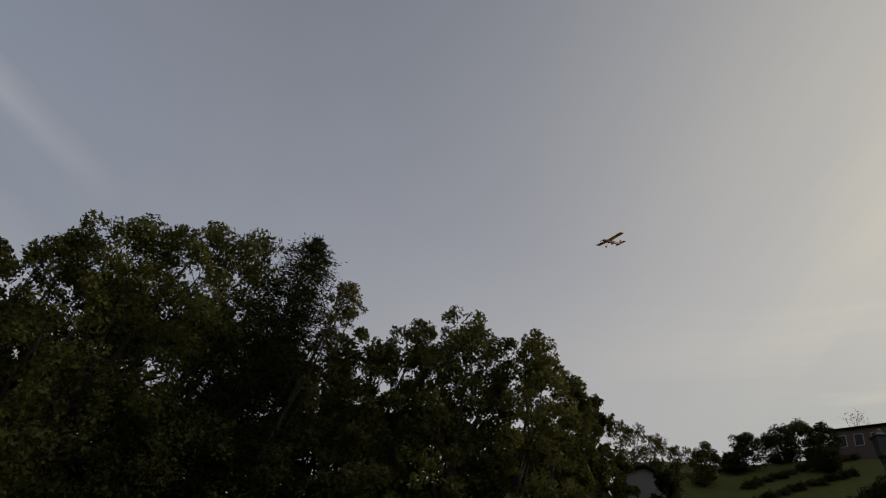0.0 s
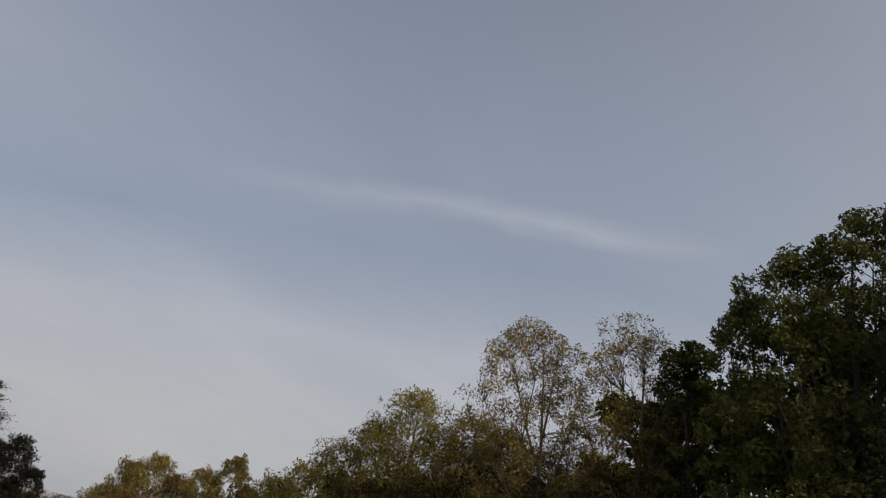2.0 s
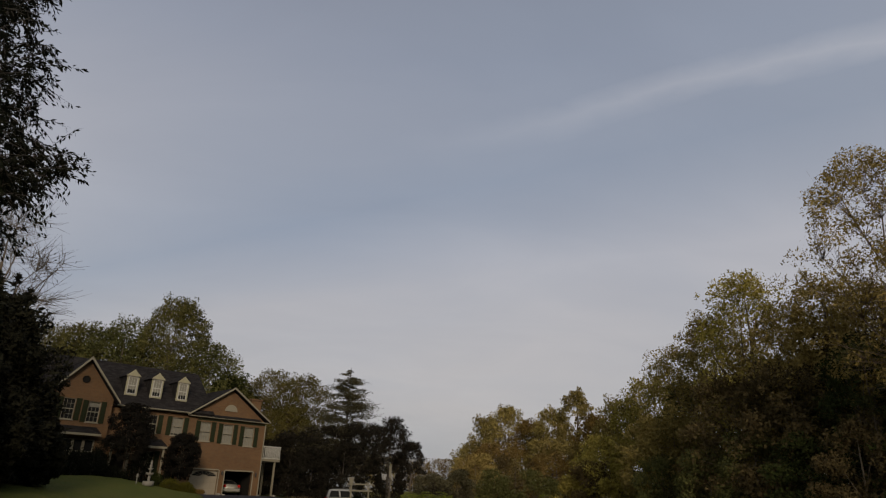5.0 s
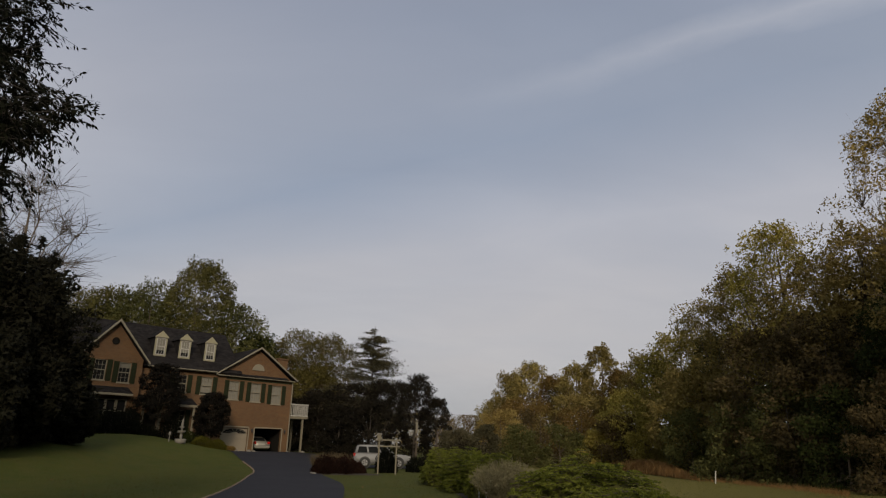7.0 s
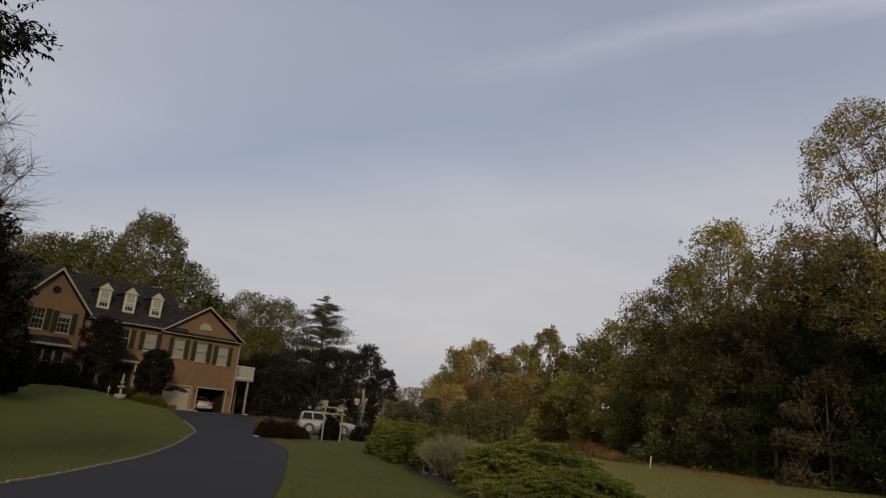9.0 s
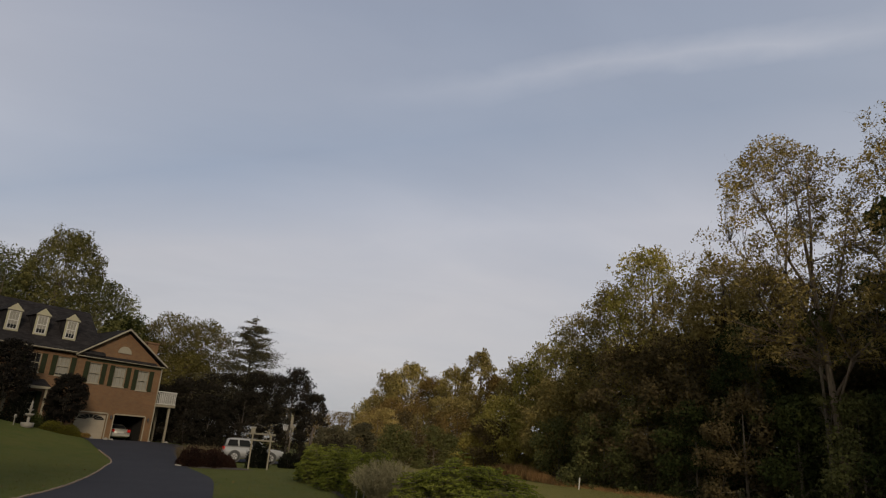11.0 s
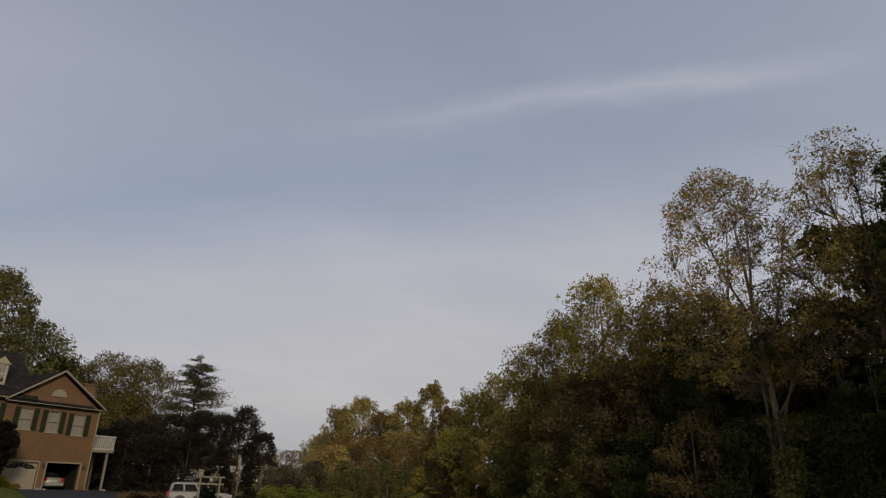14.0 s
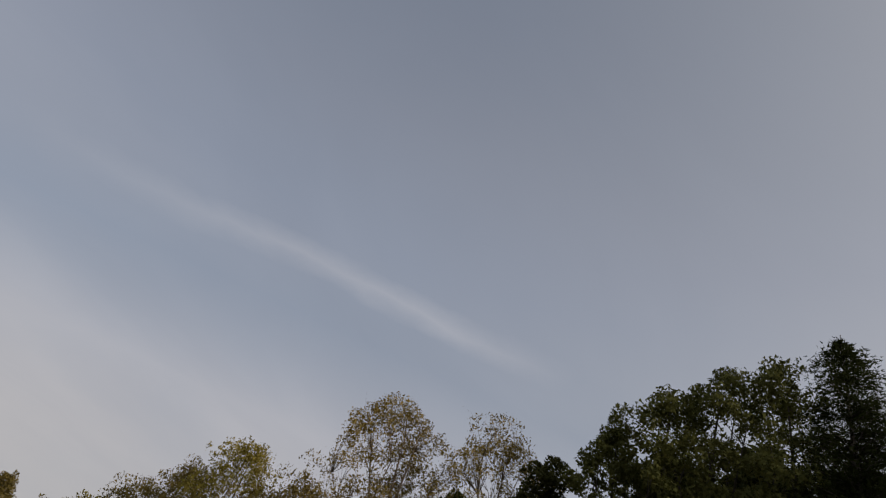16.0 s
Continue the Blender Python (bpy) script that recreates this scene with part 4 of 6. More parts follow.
def dk(name, bm, mat, label=""):
    bmesh.ops.scale(bm, vec=(HS, HS, HS), verts=bm.verts)
    return part(name, bm, mat, deck, label)


DX0, DX1, DY0, DY1, DZ = 6.26, 8.15, 0.2, 3.0, 3.12
dk("platform", box(DX0, DX1, DY0, DY1, DZ - 0.20, DZ, 0.01), M_WOOD)
for x, y in ((7.75, 0.4), (8.0, 2.8), (6.6, 2.8)):
    dk("post", box(x - 0.08, x + 0.08, y - 0.08, y + 0.08, -0.3, DZ - 0.204, 0.015), M_WOOD)
for k in range(12):
    x = DX0 + 0.06 + (DX1 - DX0 - 0.12) * k / 11
    dk("baluster", box(x - 0.02, x + 0.02, DY0 + 0.02, DY0 + 0.07, DZ + 0.10, DZ + 1.0), M_WHITE)
for k in range(18):
    y = DY0 + 0.12 + (DY1 - DY0 - 0.16) * k / 17
    dk("baluster", box(DX1 - 0.07, DX1 - 0.02, y - 0.015, y + 0.015, DZ + 0.10, DZ + 1.0), M_WHITE)
dk("rail", box(DX0, DX1, DY0, DY0 + 0.10, DZ + 1.004, DZ + 1.09, 0.01), M_WHITE)
dk("rail", box(DX1 - 0.10, DX1, DY0 + 0.104, DY1, DZ + 1.004, DZ + 1.09, 0.01), M_WHITE)
dk("rail", box(DX0, DX1, DY0 + 0.01, DY0 + 0.09, DZ + 0.02, DZ + 0.098), M_WHITE)


# ---- trees ----
def top_height(az, el, dist):
    p = place(az, dist)
    return p, EYE_HEIGHT + dist * math.tan(radians(el)) - p.z


def wood_row(rows, group, **kw):
    """Trees named by bearing, height of the top above eye level in degrees, distance, crown width."""
    for i, (az, el, dist, width, leaf, shape) in enumerate(rows):
        p, h = top_height(az, el, dist)
        lab = {L_RUST: "rust-brown autumn tree at the wood's edge", L_OLIVE: "olive-green autumn tree in the wood", L_GOLD: "yellowing autumn tree in the wood", L_LEAFY: "olive-green leafy tree at the wood's edge", L_BLUE: "dark bluish-green bush at the wood's foot", L_TAN: "tan-olive autumn tree in the wood", L_DEEP: "olive leafy tree in the wood, leaf colour darkened for shade", L_BROWN: "brown-leaved tree in the wood, leaf colour dimmed for shade", L_DARK: "dense green tree in the wood, leaf colour darkened for shade", L_GREEN: "green leafy tree in the wood"}[leaf]
        broadleaf(p, h, width, 100 + int(az * 10) + i, leaf, M_BARKDARK if az > 50 else M_BARK, lab, shape=shape, group=group, **kw)


FAR = [(-3.0, 2.6, 135, 18.9, L_OLIVE, "round"), (1.5, 2.6, 130, 15, L_RUST, "round"), (3.9, 3.9, 112, 9, L_GOLD, "round"), (5.2, 6.4, 96, 8, L_OLIVE, "egg"), (7.0, 7.3, 92, 9, L_GOLD, "egg"), (8.9, 6.2, 92, 9, L_RUST, "egg"), (10.7, 7.4, 84, 7.5, L_GOLD, "egg"), (12.9, 8.9, 82, 6.6, L_OLIVE, "egg"), (14.6, 6.6, 80, 8, L_RUST, "egg"), (16.8, 8.2, 72, 8, L_GOLD, "egg"), (19.3, 10.0, 68, 9.5, L_GREEN, "round")]
wood_row(FAR, "far trees of the wood", low=0.04, clumps=300, count=12000, size=0.26, limbs=7, puff=0.075, stray=0.15, even=0.85, upright=1.6, ragged=0.7)
NEARER = [(21.7, 12.2, 60, 9.4, L_GOLD, "round"), (24.3, 14.9, 56, 8.8, L_OLIVE, "round"), (27.3, 18.1, 52, 9.4, L_GREEN, "round"), (30.5, 15.2, 50, 10.0, L_TAN, "round"), (32.8, 17.3, 48, 8.8, L_TAN, "egg"), (35.6, 16.4, 50, 9, L_TAN, "round"), (38.9, 15.4, 51, 9, L_BROWN, "round"), (33.9, 12.8, 49, 8, L_BROWN, "round"), (42.0, 14.1, 50, 9, L_BROWN, "round")]
wood_row(NEARER, "nearer trees of the wood", low=0.04, clumps=420, count=17000, size=0.21, limbs=9, puff=0.075, stray=0.15, even=0.75, upright=1.3)
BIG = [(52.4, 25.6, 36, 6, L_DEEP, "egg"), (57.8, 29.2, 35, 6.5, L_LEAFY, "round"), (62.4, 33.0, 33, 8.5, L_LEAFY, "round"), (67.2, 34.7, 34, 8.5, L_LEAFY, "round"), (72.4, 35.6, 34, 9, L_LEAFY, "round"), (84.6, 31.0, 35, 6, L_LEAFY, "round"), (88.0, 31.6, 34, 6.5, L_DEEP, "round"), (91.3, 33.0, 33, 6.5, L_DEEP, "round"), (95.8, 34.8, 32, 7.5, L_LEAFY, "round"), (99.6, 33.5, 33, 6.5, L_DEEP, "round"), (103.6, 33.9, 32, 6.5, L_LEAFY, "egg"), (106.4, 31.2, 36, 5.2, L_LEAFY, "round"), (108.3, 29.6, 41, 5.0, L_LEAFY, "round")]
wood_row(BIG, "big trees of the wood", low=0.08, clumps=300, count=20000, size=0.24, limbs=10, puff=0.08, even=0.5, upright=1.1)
# shade under the canopy is painted by choosing the darker leaf colours here
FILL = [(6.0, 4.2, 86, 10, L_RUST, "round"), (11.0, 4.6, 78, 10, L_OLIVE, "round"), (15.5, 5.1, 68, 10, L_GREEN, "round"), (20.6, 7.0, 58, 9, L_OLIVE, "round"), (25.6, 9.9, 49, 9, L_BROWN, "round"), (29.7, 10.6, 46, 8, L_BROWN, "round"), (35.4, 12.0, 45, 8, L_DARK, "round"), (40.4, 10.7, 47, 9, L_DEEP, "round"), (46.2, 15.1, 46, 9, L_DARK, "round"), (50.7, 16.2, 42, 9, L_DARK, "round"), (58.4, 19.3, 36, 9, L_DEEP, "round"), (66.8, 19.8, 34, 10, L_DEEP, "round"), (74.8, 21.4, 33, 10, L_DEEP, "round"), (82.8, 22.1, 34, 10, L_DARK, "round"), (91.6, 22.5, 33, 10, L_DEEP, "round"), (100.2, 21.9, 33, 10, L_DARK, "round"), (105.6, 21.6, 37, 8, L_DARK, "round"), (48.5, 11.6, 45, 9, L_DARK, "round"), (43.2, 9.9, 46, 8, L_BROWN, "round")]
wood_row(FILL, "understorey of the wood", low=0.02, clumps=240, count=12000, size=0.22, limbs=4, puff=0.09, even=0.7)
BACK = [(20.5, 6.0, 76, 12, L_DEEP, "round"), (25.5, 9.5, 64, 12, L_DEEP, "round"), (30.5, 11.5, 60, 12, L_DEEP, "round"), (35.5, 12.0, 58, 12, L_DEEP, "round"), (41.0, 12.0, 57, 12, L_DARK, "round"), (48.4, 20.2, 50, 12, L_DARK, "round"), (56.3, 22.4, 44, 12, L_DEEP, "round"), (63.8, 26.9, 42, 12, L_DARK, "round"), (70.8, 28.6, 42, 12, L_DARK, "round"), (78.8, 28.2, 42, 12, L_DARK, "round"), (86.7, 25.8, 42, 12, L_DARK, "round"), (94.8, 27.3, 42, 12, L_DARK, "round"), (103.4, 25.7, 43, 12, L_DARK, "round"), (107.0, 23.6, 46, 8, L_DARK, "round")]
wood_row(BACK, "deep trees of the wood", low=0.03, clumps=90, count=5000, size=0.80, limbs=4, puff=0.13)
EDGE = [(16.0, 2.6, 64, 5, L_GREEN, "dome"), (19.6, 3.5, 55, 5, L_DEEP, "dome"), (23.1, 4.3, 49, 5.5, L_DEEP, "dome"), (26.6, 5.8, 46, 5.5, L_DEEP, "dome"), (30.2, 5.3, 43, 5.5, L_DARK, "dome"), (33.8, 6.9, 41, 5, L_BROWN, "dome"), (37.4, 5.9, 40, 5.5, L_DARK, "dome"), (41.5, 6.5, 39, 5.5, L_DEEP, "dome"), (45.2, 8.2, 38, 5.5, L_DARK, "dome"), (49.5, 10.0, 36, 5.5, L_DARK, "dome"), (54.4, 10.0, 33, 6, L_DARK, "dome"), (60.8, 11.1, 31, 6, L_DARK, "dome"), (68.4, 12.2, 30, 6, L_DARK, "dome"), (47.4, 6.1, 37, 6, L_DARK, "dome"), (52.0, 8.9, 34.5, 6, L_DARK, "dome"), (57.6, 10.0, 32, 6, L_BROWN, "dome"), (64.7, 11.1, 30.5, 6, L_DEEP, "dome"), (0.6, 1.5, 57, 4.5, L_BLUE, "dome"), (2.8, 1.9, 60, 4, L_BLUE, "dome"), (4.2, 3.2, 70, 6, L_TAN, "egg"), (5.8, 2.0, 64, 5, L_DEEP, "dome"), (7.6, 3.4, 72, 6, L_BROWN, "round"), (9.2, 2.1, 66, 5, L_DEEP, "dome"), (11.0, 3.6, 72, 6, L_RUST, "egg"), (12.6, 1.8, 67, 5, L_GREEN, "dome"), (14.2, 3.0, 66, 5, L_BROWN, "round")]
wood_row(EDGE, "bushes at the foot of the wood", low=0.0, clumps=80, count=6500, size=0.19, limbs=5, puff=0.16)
# the two tall open trees and their pale neighbour
p, h = top_height(40.5, 25.5, 40)
broadleaf(p, h, 12.0, 7, L_TAN, M_BARKPALE, "tall open tree with pale forked trunk and thin yellowing leaves", low=0.36, shape="round", clumps=420, count=23000, size=0.16, limbs=5, lean=(-0.052, 0.042), twigs=2, puff=0.046, spread=1.25, stray=0.2, across=(0.77, -0.64), stems=((0.31, -0.62, 0.66), (0.42, 0.42, 0.80), (0.52, -0.35, 0.88), (0.60, 0.15, 0.93)))
p, h = top_height(48.0, 26.3, 38)
broadleaf(p, h, 10.4, 8, L_TAN, M_BARKPALE, "tall open tree with thin yellowing leaves", low=0.42, shape="round", clumps=340, count=14000, size=0.16, limbs=6, puff=0.050, spread=1.25, lean=(0.012, -0.012), twigs=3, stray=0.2, across=(0.69, -0.73), stems=((0.40, -0.75, 0.74), (0.46, 0.55, 0.92), (0.55, -0.30, 0.90)))
p, h = top_height(82.6, 34.7, 33)
broadleaf(p, h, 5.0, 9, L_TULIP, M_BARKDARK, "slender tree with thin pale foliage", low=0.22, shape="egg", clumps=150, count=9000, size=0.20, limbs=8, puff=0.09)
p, h = top_height(77.3, 38.0, 33)
conifer(p, h, 9.6, 11, L_DARK, "dark pointed spruce rising out of the wood", needles=42000, size=0.24, low=0.3, whorls=34, per=13, power=0.50, droop=0.05, flat=0.9)

for k, (az, el, dist) in enumerate(((35.0, 12, 43), (44.6, 15, 41), (49.0, 15, 38), (39.6, 12.5, 39.5), (46.8, 12, 38))):
    p, h = top_height(az, el, dist)
    broadleaf(p, h, 3.6, 240 + k, L_DEEP, M_BARK, "slender sapling at the wood's edge", low=0.45, shape="round", clumps=20, count=800, size=0.24, limbs=5, group="saplings", puff=0.12)

# behind and beside the house
p, h = top_height(-21.8, 14.7, 80)
broadleaf(p, h, 12.0, 21, L_TULIP, M_BARK, "tall egg-shaped green tree behind the house", low=0.10, shape="egg", clumps=700, count=34000, size=0.24, limbs=9, stray=0.15, ragged=0.25, puff=0.062, crest=0.30, even=0.95, upright=1.4)
for az, el, dist, wd, lf, sd in ((-29.0, 11.6, 82, 11, L_TULIP, 22), (-25.8, 12.4, 80, 12, L_DEEP, 23), (-32.0, 11.4, 84, 12, L_TULIP, 24), (-19.0, 11.2, 78, 11, L_DEEP, 25), (-16.9, 8.8, 78, 9, L_DARK, 26), (-23.6, 11.0, 84, 14, L_DEEP, 27), (-29.8, 10.0, 86, 14, L_DEEP, 28), (-27.3, 11.6, 83, 10, L_DEEP, 29)):
    p, h = top_height(az, el, dist)
    broadleaf(p, h, wd, sd, lf, M_BARK, "green tree behind the house roof", low=0.08, shape="egg", clumps=330, count=15000, size=0.27, limbs=7, stray=0.15, group="trees behind the house", puff=0.07, even=0.9, upright=1.9, ragged=0.7)
for az, el, dist, wd, sd in ((-13.2, 9.4, 78, 10, 31), (-11.0, 9.2, 79, 9.5, 32), (-15.0, 7.4, 79, 8, 30), (-12.0, 6.4, 76, 9, 130)):
    p, h = top_height(az, el, dist)
    broadleaf(p, h, wd, sd, L_WISP, M_BARKPALE, "wispy olive tree with pale stems", low=0.04, shape="round", clumps=380, count=22000, size=0.19, limbs=10, group="wispy trees", twigs=2, stray=0.2, puff=0.065, even=0.9, upright=1.7, ragged=0.6)
p, h = top_height(-7.0, 10.0, 72)
conifer(p, h, 13.5, 33, L_BLUE, "grey-green cedar with tiered drooping boughs", needles=56000, size=0.20, whorls=19, per=14, power=0.80, droop=-0.10, flat=0.42, low=0.2)
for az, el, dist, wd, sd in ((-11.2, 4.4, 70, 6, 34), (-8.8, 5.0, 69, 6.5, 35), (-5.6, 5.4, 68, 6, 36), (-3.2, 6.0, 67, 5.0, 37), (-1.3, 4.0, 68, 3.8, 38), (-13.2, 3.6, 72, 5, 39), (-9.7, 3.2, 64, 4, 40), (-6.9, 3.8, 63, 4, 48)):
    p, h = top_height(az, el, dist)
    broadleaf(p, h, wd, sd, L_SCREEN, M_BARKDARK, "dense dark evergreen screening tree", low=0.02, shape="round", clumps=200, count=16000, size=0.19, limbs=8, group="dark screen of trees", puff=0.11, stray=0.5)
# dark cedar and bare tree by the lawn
# the last three rows stand out of view, added to block sky light
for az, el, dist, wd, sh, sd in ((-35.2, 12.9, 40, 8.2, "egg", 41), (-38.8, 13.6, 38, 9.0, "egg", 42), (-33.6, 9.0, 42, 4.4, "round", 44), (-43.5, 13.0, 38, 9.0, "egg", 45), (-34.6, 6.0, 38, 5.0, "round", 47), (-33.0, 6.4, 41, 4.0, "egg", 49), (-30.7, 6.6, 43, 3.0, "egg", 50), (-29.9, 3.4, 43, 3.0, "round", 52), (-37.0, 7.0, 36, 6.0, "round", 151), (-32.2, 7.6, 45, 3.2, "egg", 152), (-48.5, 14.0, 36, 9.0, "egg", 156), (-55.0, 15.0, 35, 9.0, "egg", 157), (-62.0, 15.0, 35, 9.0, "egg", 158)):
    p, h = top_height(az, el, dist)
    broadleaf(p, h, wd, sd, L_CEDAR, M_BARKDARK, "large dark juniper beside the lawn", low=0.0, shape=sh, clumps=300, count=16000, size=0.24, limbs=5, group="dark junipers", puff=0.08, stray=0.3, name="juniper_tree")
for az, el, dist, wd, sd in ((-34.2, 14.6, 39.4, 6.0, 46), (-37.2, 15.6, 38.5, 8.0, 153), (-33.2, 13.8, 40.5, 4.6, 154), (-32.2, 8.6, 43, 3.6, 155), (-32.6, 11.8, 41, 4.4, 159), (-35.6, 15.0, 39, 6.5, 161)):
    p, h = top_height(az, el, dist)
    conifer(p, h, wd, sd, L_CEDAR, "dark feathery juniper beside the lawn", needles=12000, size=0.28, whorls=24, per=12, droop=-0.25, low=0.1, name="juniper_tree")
p, h = top_height(-35.6, 19.5, 46)
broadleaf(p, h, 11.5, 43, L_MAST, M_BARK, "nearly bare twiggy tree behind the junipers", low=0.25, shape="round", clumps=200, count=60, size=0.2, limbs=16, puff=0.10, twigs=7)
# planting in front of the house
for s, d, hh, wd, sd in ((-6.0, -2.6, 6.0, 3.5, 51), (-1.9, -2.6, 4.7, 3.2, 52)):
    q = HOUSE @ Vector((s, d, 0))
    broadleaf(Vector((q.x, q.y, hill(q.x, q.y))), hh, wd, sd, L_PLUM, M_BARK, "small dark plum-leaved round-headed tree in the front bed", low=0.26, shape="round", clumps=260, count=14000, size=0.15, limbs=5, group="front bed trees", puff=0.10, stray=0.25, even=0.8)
# L_MAST shrubs carry the shade at the house foot in their leaf colour
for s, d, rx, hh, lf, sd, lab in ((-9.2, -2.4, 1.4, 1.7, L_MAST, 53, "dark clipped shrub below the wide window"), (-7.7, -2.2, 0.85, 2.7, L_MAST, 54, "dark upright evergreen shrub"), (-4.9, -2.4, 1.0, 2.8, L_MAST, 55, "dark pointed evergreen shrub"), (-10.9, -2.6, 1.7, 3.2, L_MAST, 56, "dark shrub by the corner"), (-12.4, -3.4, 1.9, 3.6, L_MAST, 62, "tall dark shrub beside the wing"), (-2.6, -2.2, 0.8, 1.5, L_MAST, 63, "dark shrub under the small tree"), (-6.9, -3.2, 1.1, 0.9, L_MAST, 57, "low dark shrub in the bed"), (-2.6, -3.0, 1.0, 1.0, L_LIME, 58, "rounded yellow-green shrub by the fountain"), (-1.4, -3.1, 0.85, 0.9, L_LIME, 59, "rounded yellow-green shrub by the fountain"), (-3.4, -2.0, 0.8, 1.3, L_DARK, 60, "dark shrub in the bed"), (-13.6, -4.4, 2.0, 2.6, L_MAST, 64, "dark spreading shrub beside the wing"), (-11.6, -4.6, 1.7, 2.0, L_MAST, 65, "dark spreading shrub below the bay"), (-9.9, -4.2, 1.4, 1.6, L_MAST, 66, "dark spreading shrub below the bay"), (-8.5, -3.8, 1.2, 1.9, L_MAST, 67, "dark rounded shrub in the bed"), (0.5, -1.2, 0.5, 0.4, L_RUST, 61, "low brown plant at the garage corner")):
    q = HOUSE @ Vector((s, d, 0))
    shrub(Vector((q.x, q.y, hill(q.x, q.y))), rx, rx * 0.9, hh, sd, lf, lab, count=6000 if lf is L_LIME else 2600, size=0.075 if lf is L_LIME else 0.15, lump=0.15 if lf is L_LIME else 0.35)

# hedges and beds by the drive
def juniper_mound(x, y, rx, ry, h, seed, sprays=1050, each=58):
    """A spreading juniper: flat fronds in overlapping tiers over a shell whose dark colour stands for inner shade."""
    rng = np.random.default_rng(seed)
    top = thing("juniper", "spreading bright green juniper mound beside the drive", "shrub", Matrix.Translation((x, y, hill(x, y))), "juniper hedge")
    ph = rng.random(4) * 6.28
    lump = lambda a, e: 1 + 0.13 * math.sin(3 * a + ph[0]) + 0.10 * math.sin(5 * a + ph[1] + 4 * e) + 0.06 * math.sin(8 * a + ph[2] + 9 * e)
    V, F, P, A = [], [], [], []
    n, m = 28, 9
    for i in range(m + 1):
        e = 1.5 * i / m
        for k in range(n):
            a = 2 * math.pi * k / n
            q = 0.84 * lump(a, e) * (1 + 0.06 * rng.normal())
            V.append((rx * q * math.cos(e) ** 0.8 * math.cos(a), ry * q * math.cos(e) ** 0.8 * math.sin(a), -0.04 + h * 0.90 * q * math.sin(e) ** 0.8))
    for i in range(m):
        for k in range(n):
            F.append((i * n + k, i * n + (k + 1) % n, (i + 1) * n + (k + 1) % n, (i + 1) * n + k))
    mesh_object("heart", V, F, L_DEEP, top)
    V, F = [], []
    for _ in range(sprays):
        a = rng.random() * 2 * math.pi
        e = math.asin(rng.random() ** 0.85) * 0.98
        k = lump(a, e)
        tier = 1 + 0.05 * math.sin(11 * e + ph[3])
        ca = math.cos(e) ** 0.8
        tip = Vector((rx * k * tier * ca * math.cos(a), ry * k * tier * ca * math.sin(a), max(0.05, h * k * math.sin(e) ** 0.8 * rng.uniform(0.93, 1.05))))
        tip *= rng.uniform(0.92, 1.06)
        aa = a + rng.normal() * 0.45
        out = Vector((math.cos(aa), math.sin(aa), rng.uniform(-0.22, 0.10))).normalized()
        L = rng.uniform(0.26, 0.52)
        st = tip - out * L
        st.z = max(0.03, st.z)
        md = st.lerp(tip, 0.5) + Vector((0, 0, 0.05))
        tube_into(V, F, [st, tip], [0.010, 0.002], 3)
        t = rng.random(each) ** 0.75
        c = np.outer((1 - t) ** 2, st) + np.outer(2 * t * (1 - t), md) + np.outer(t * t, tip)
        side = out.cross(Vector((0, 0, 1))).normalized()
        up = np.array(side.cross(out))
        side = np.array(side)
        w = rng.normal(size=each) * 0.11 * (1.1 - t)
        c = c + np.outer(w, side) + np.outer(rng.normal(size=each) * 0.012, up)
        P.append(c)
        A.append(np.tile(np.array(out), (each, 1)) + np.outer(np.sign(w) * 0.8, side) + rng.normal(size=(each, 3)) * 0.18)
    mesh_object("branchwork", V, F, M_BARKDARK, top)
    P, A = np.vstack(P), np.vstack(A)
    P[:, 2] = np.maximum(P[:, 2], 0.02)
    leaves("foliage", P, A, rng.uniform(0.035, 0.075, len(P)), L_JUNIPER, top, rng, 0.50)


for x, y, rx, ry, hh, sd in ((-0.35, 31.6, 1.1, 1.8, 1.35, 71), (0.65, 27.2, 1.05, 1.6, 1.36, 72), (1.40, 24.0, 0.95, 1.6, 1.28, 78), (3.4, 17.6, 1.75, 1.7, 1.25, 73), (4.1, 15.4, 1.6, 1.6, 0.72, 74), (5.2, 14.6, 1.2, 1.2, 0.34, 75)):
    juniper_mound(x, y, rx, ry, hh, sd)


def sage_bush(x, y, r, h, seed):
    """A faded wispy shrub: hundreds of thin upright stems fanning from the crown, with tiny side sprays."""
    rng = np.random.default_rng(seed)
    top = thing("sage_bush", "faded grey-lavender wispy shrub between junipers", "shrub", Matrix.Translation((x, y, hill(x, y))))
    V, F, P, A, S = [], [], [], [], []
    for _ in range(420):
        a, q = rng.random() * 6.283, rng.random() ** 0.6
        lean = 0.15 + 0.85 * q
        tall = h * (1.06 - 0.38 * q * q) * rng.uniform(0.8, 1.1)
        foot = Vector((math.cos(a), math.sin(a), 0)) * r * 0.25 * q
        tip = foot + Vector((math.cos(a) * r * lean * 0.85, math.sin(a) * r * lean * 0.85, tall))
        mid = foot.lerp(tip, 0.55) + Vector((rng.normal() * 0.03, rng.normal() * 0.03, 0.10 * h * q))
        tube_into(V, F, [foot, mid, tip], [0.006, 0.004, 0.0015], 3)
        for k in range(34):
            t = rng.uniform(0.22, 1.0)
            c = foot * (1 - t) ** 2 + mid * 2 * t * (1 - t) + tip * t * t
            P.append(np.array(c) + rng.normal(size=3) * 0.03)
            A.append(np.array((tip - foot).normalized()) + rng.normal(size=3) * 0.45)
            S.append(rng.uniform(0.05, 0.13))
    mesh_object("branchwork", V, F, L_SAGE, top)
    leaves("foliage", np.array(P), np.array(A), np.array(S), L_SAGE, top, rng, 0.22)


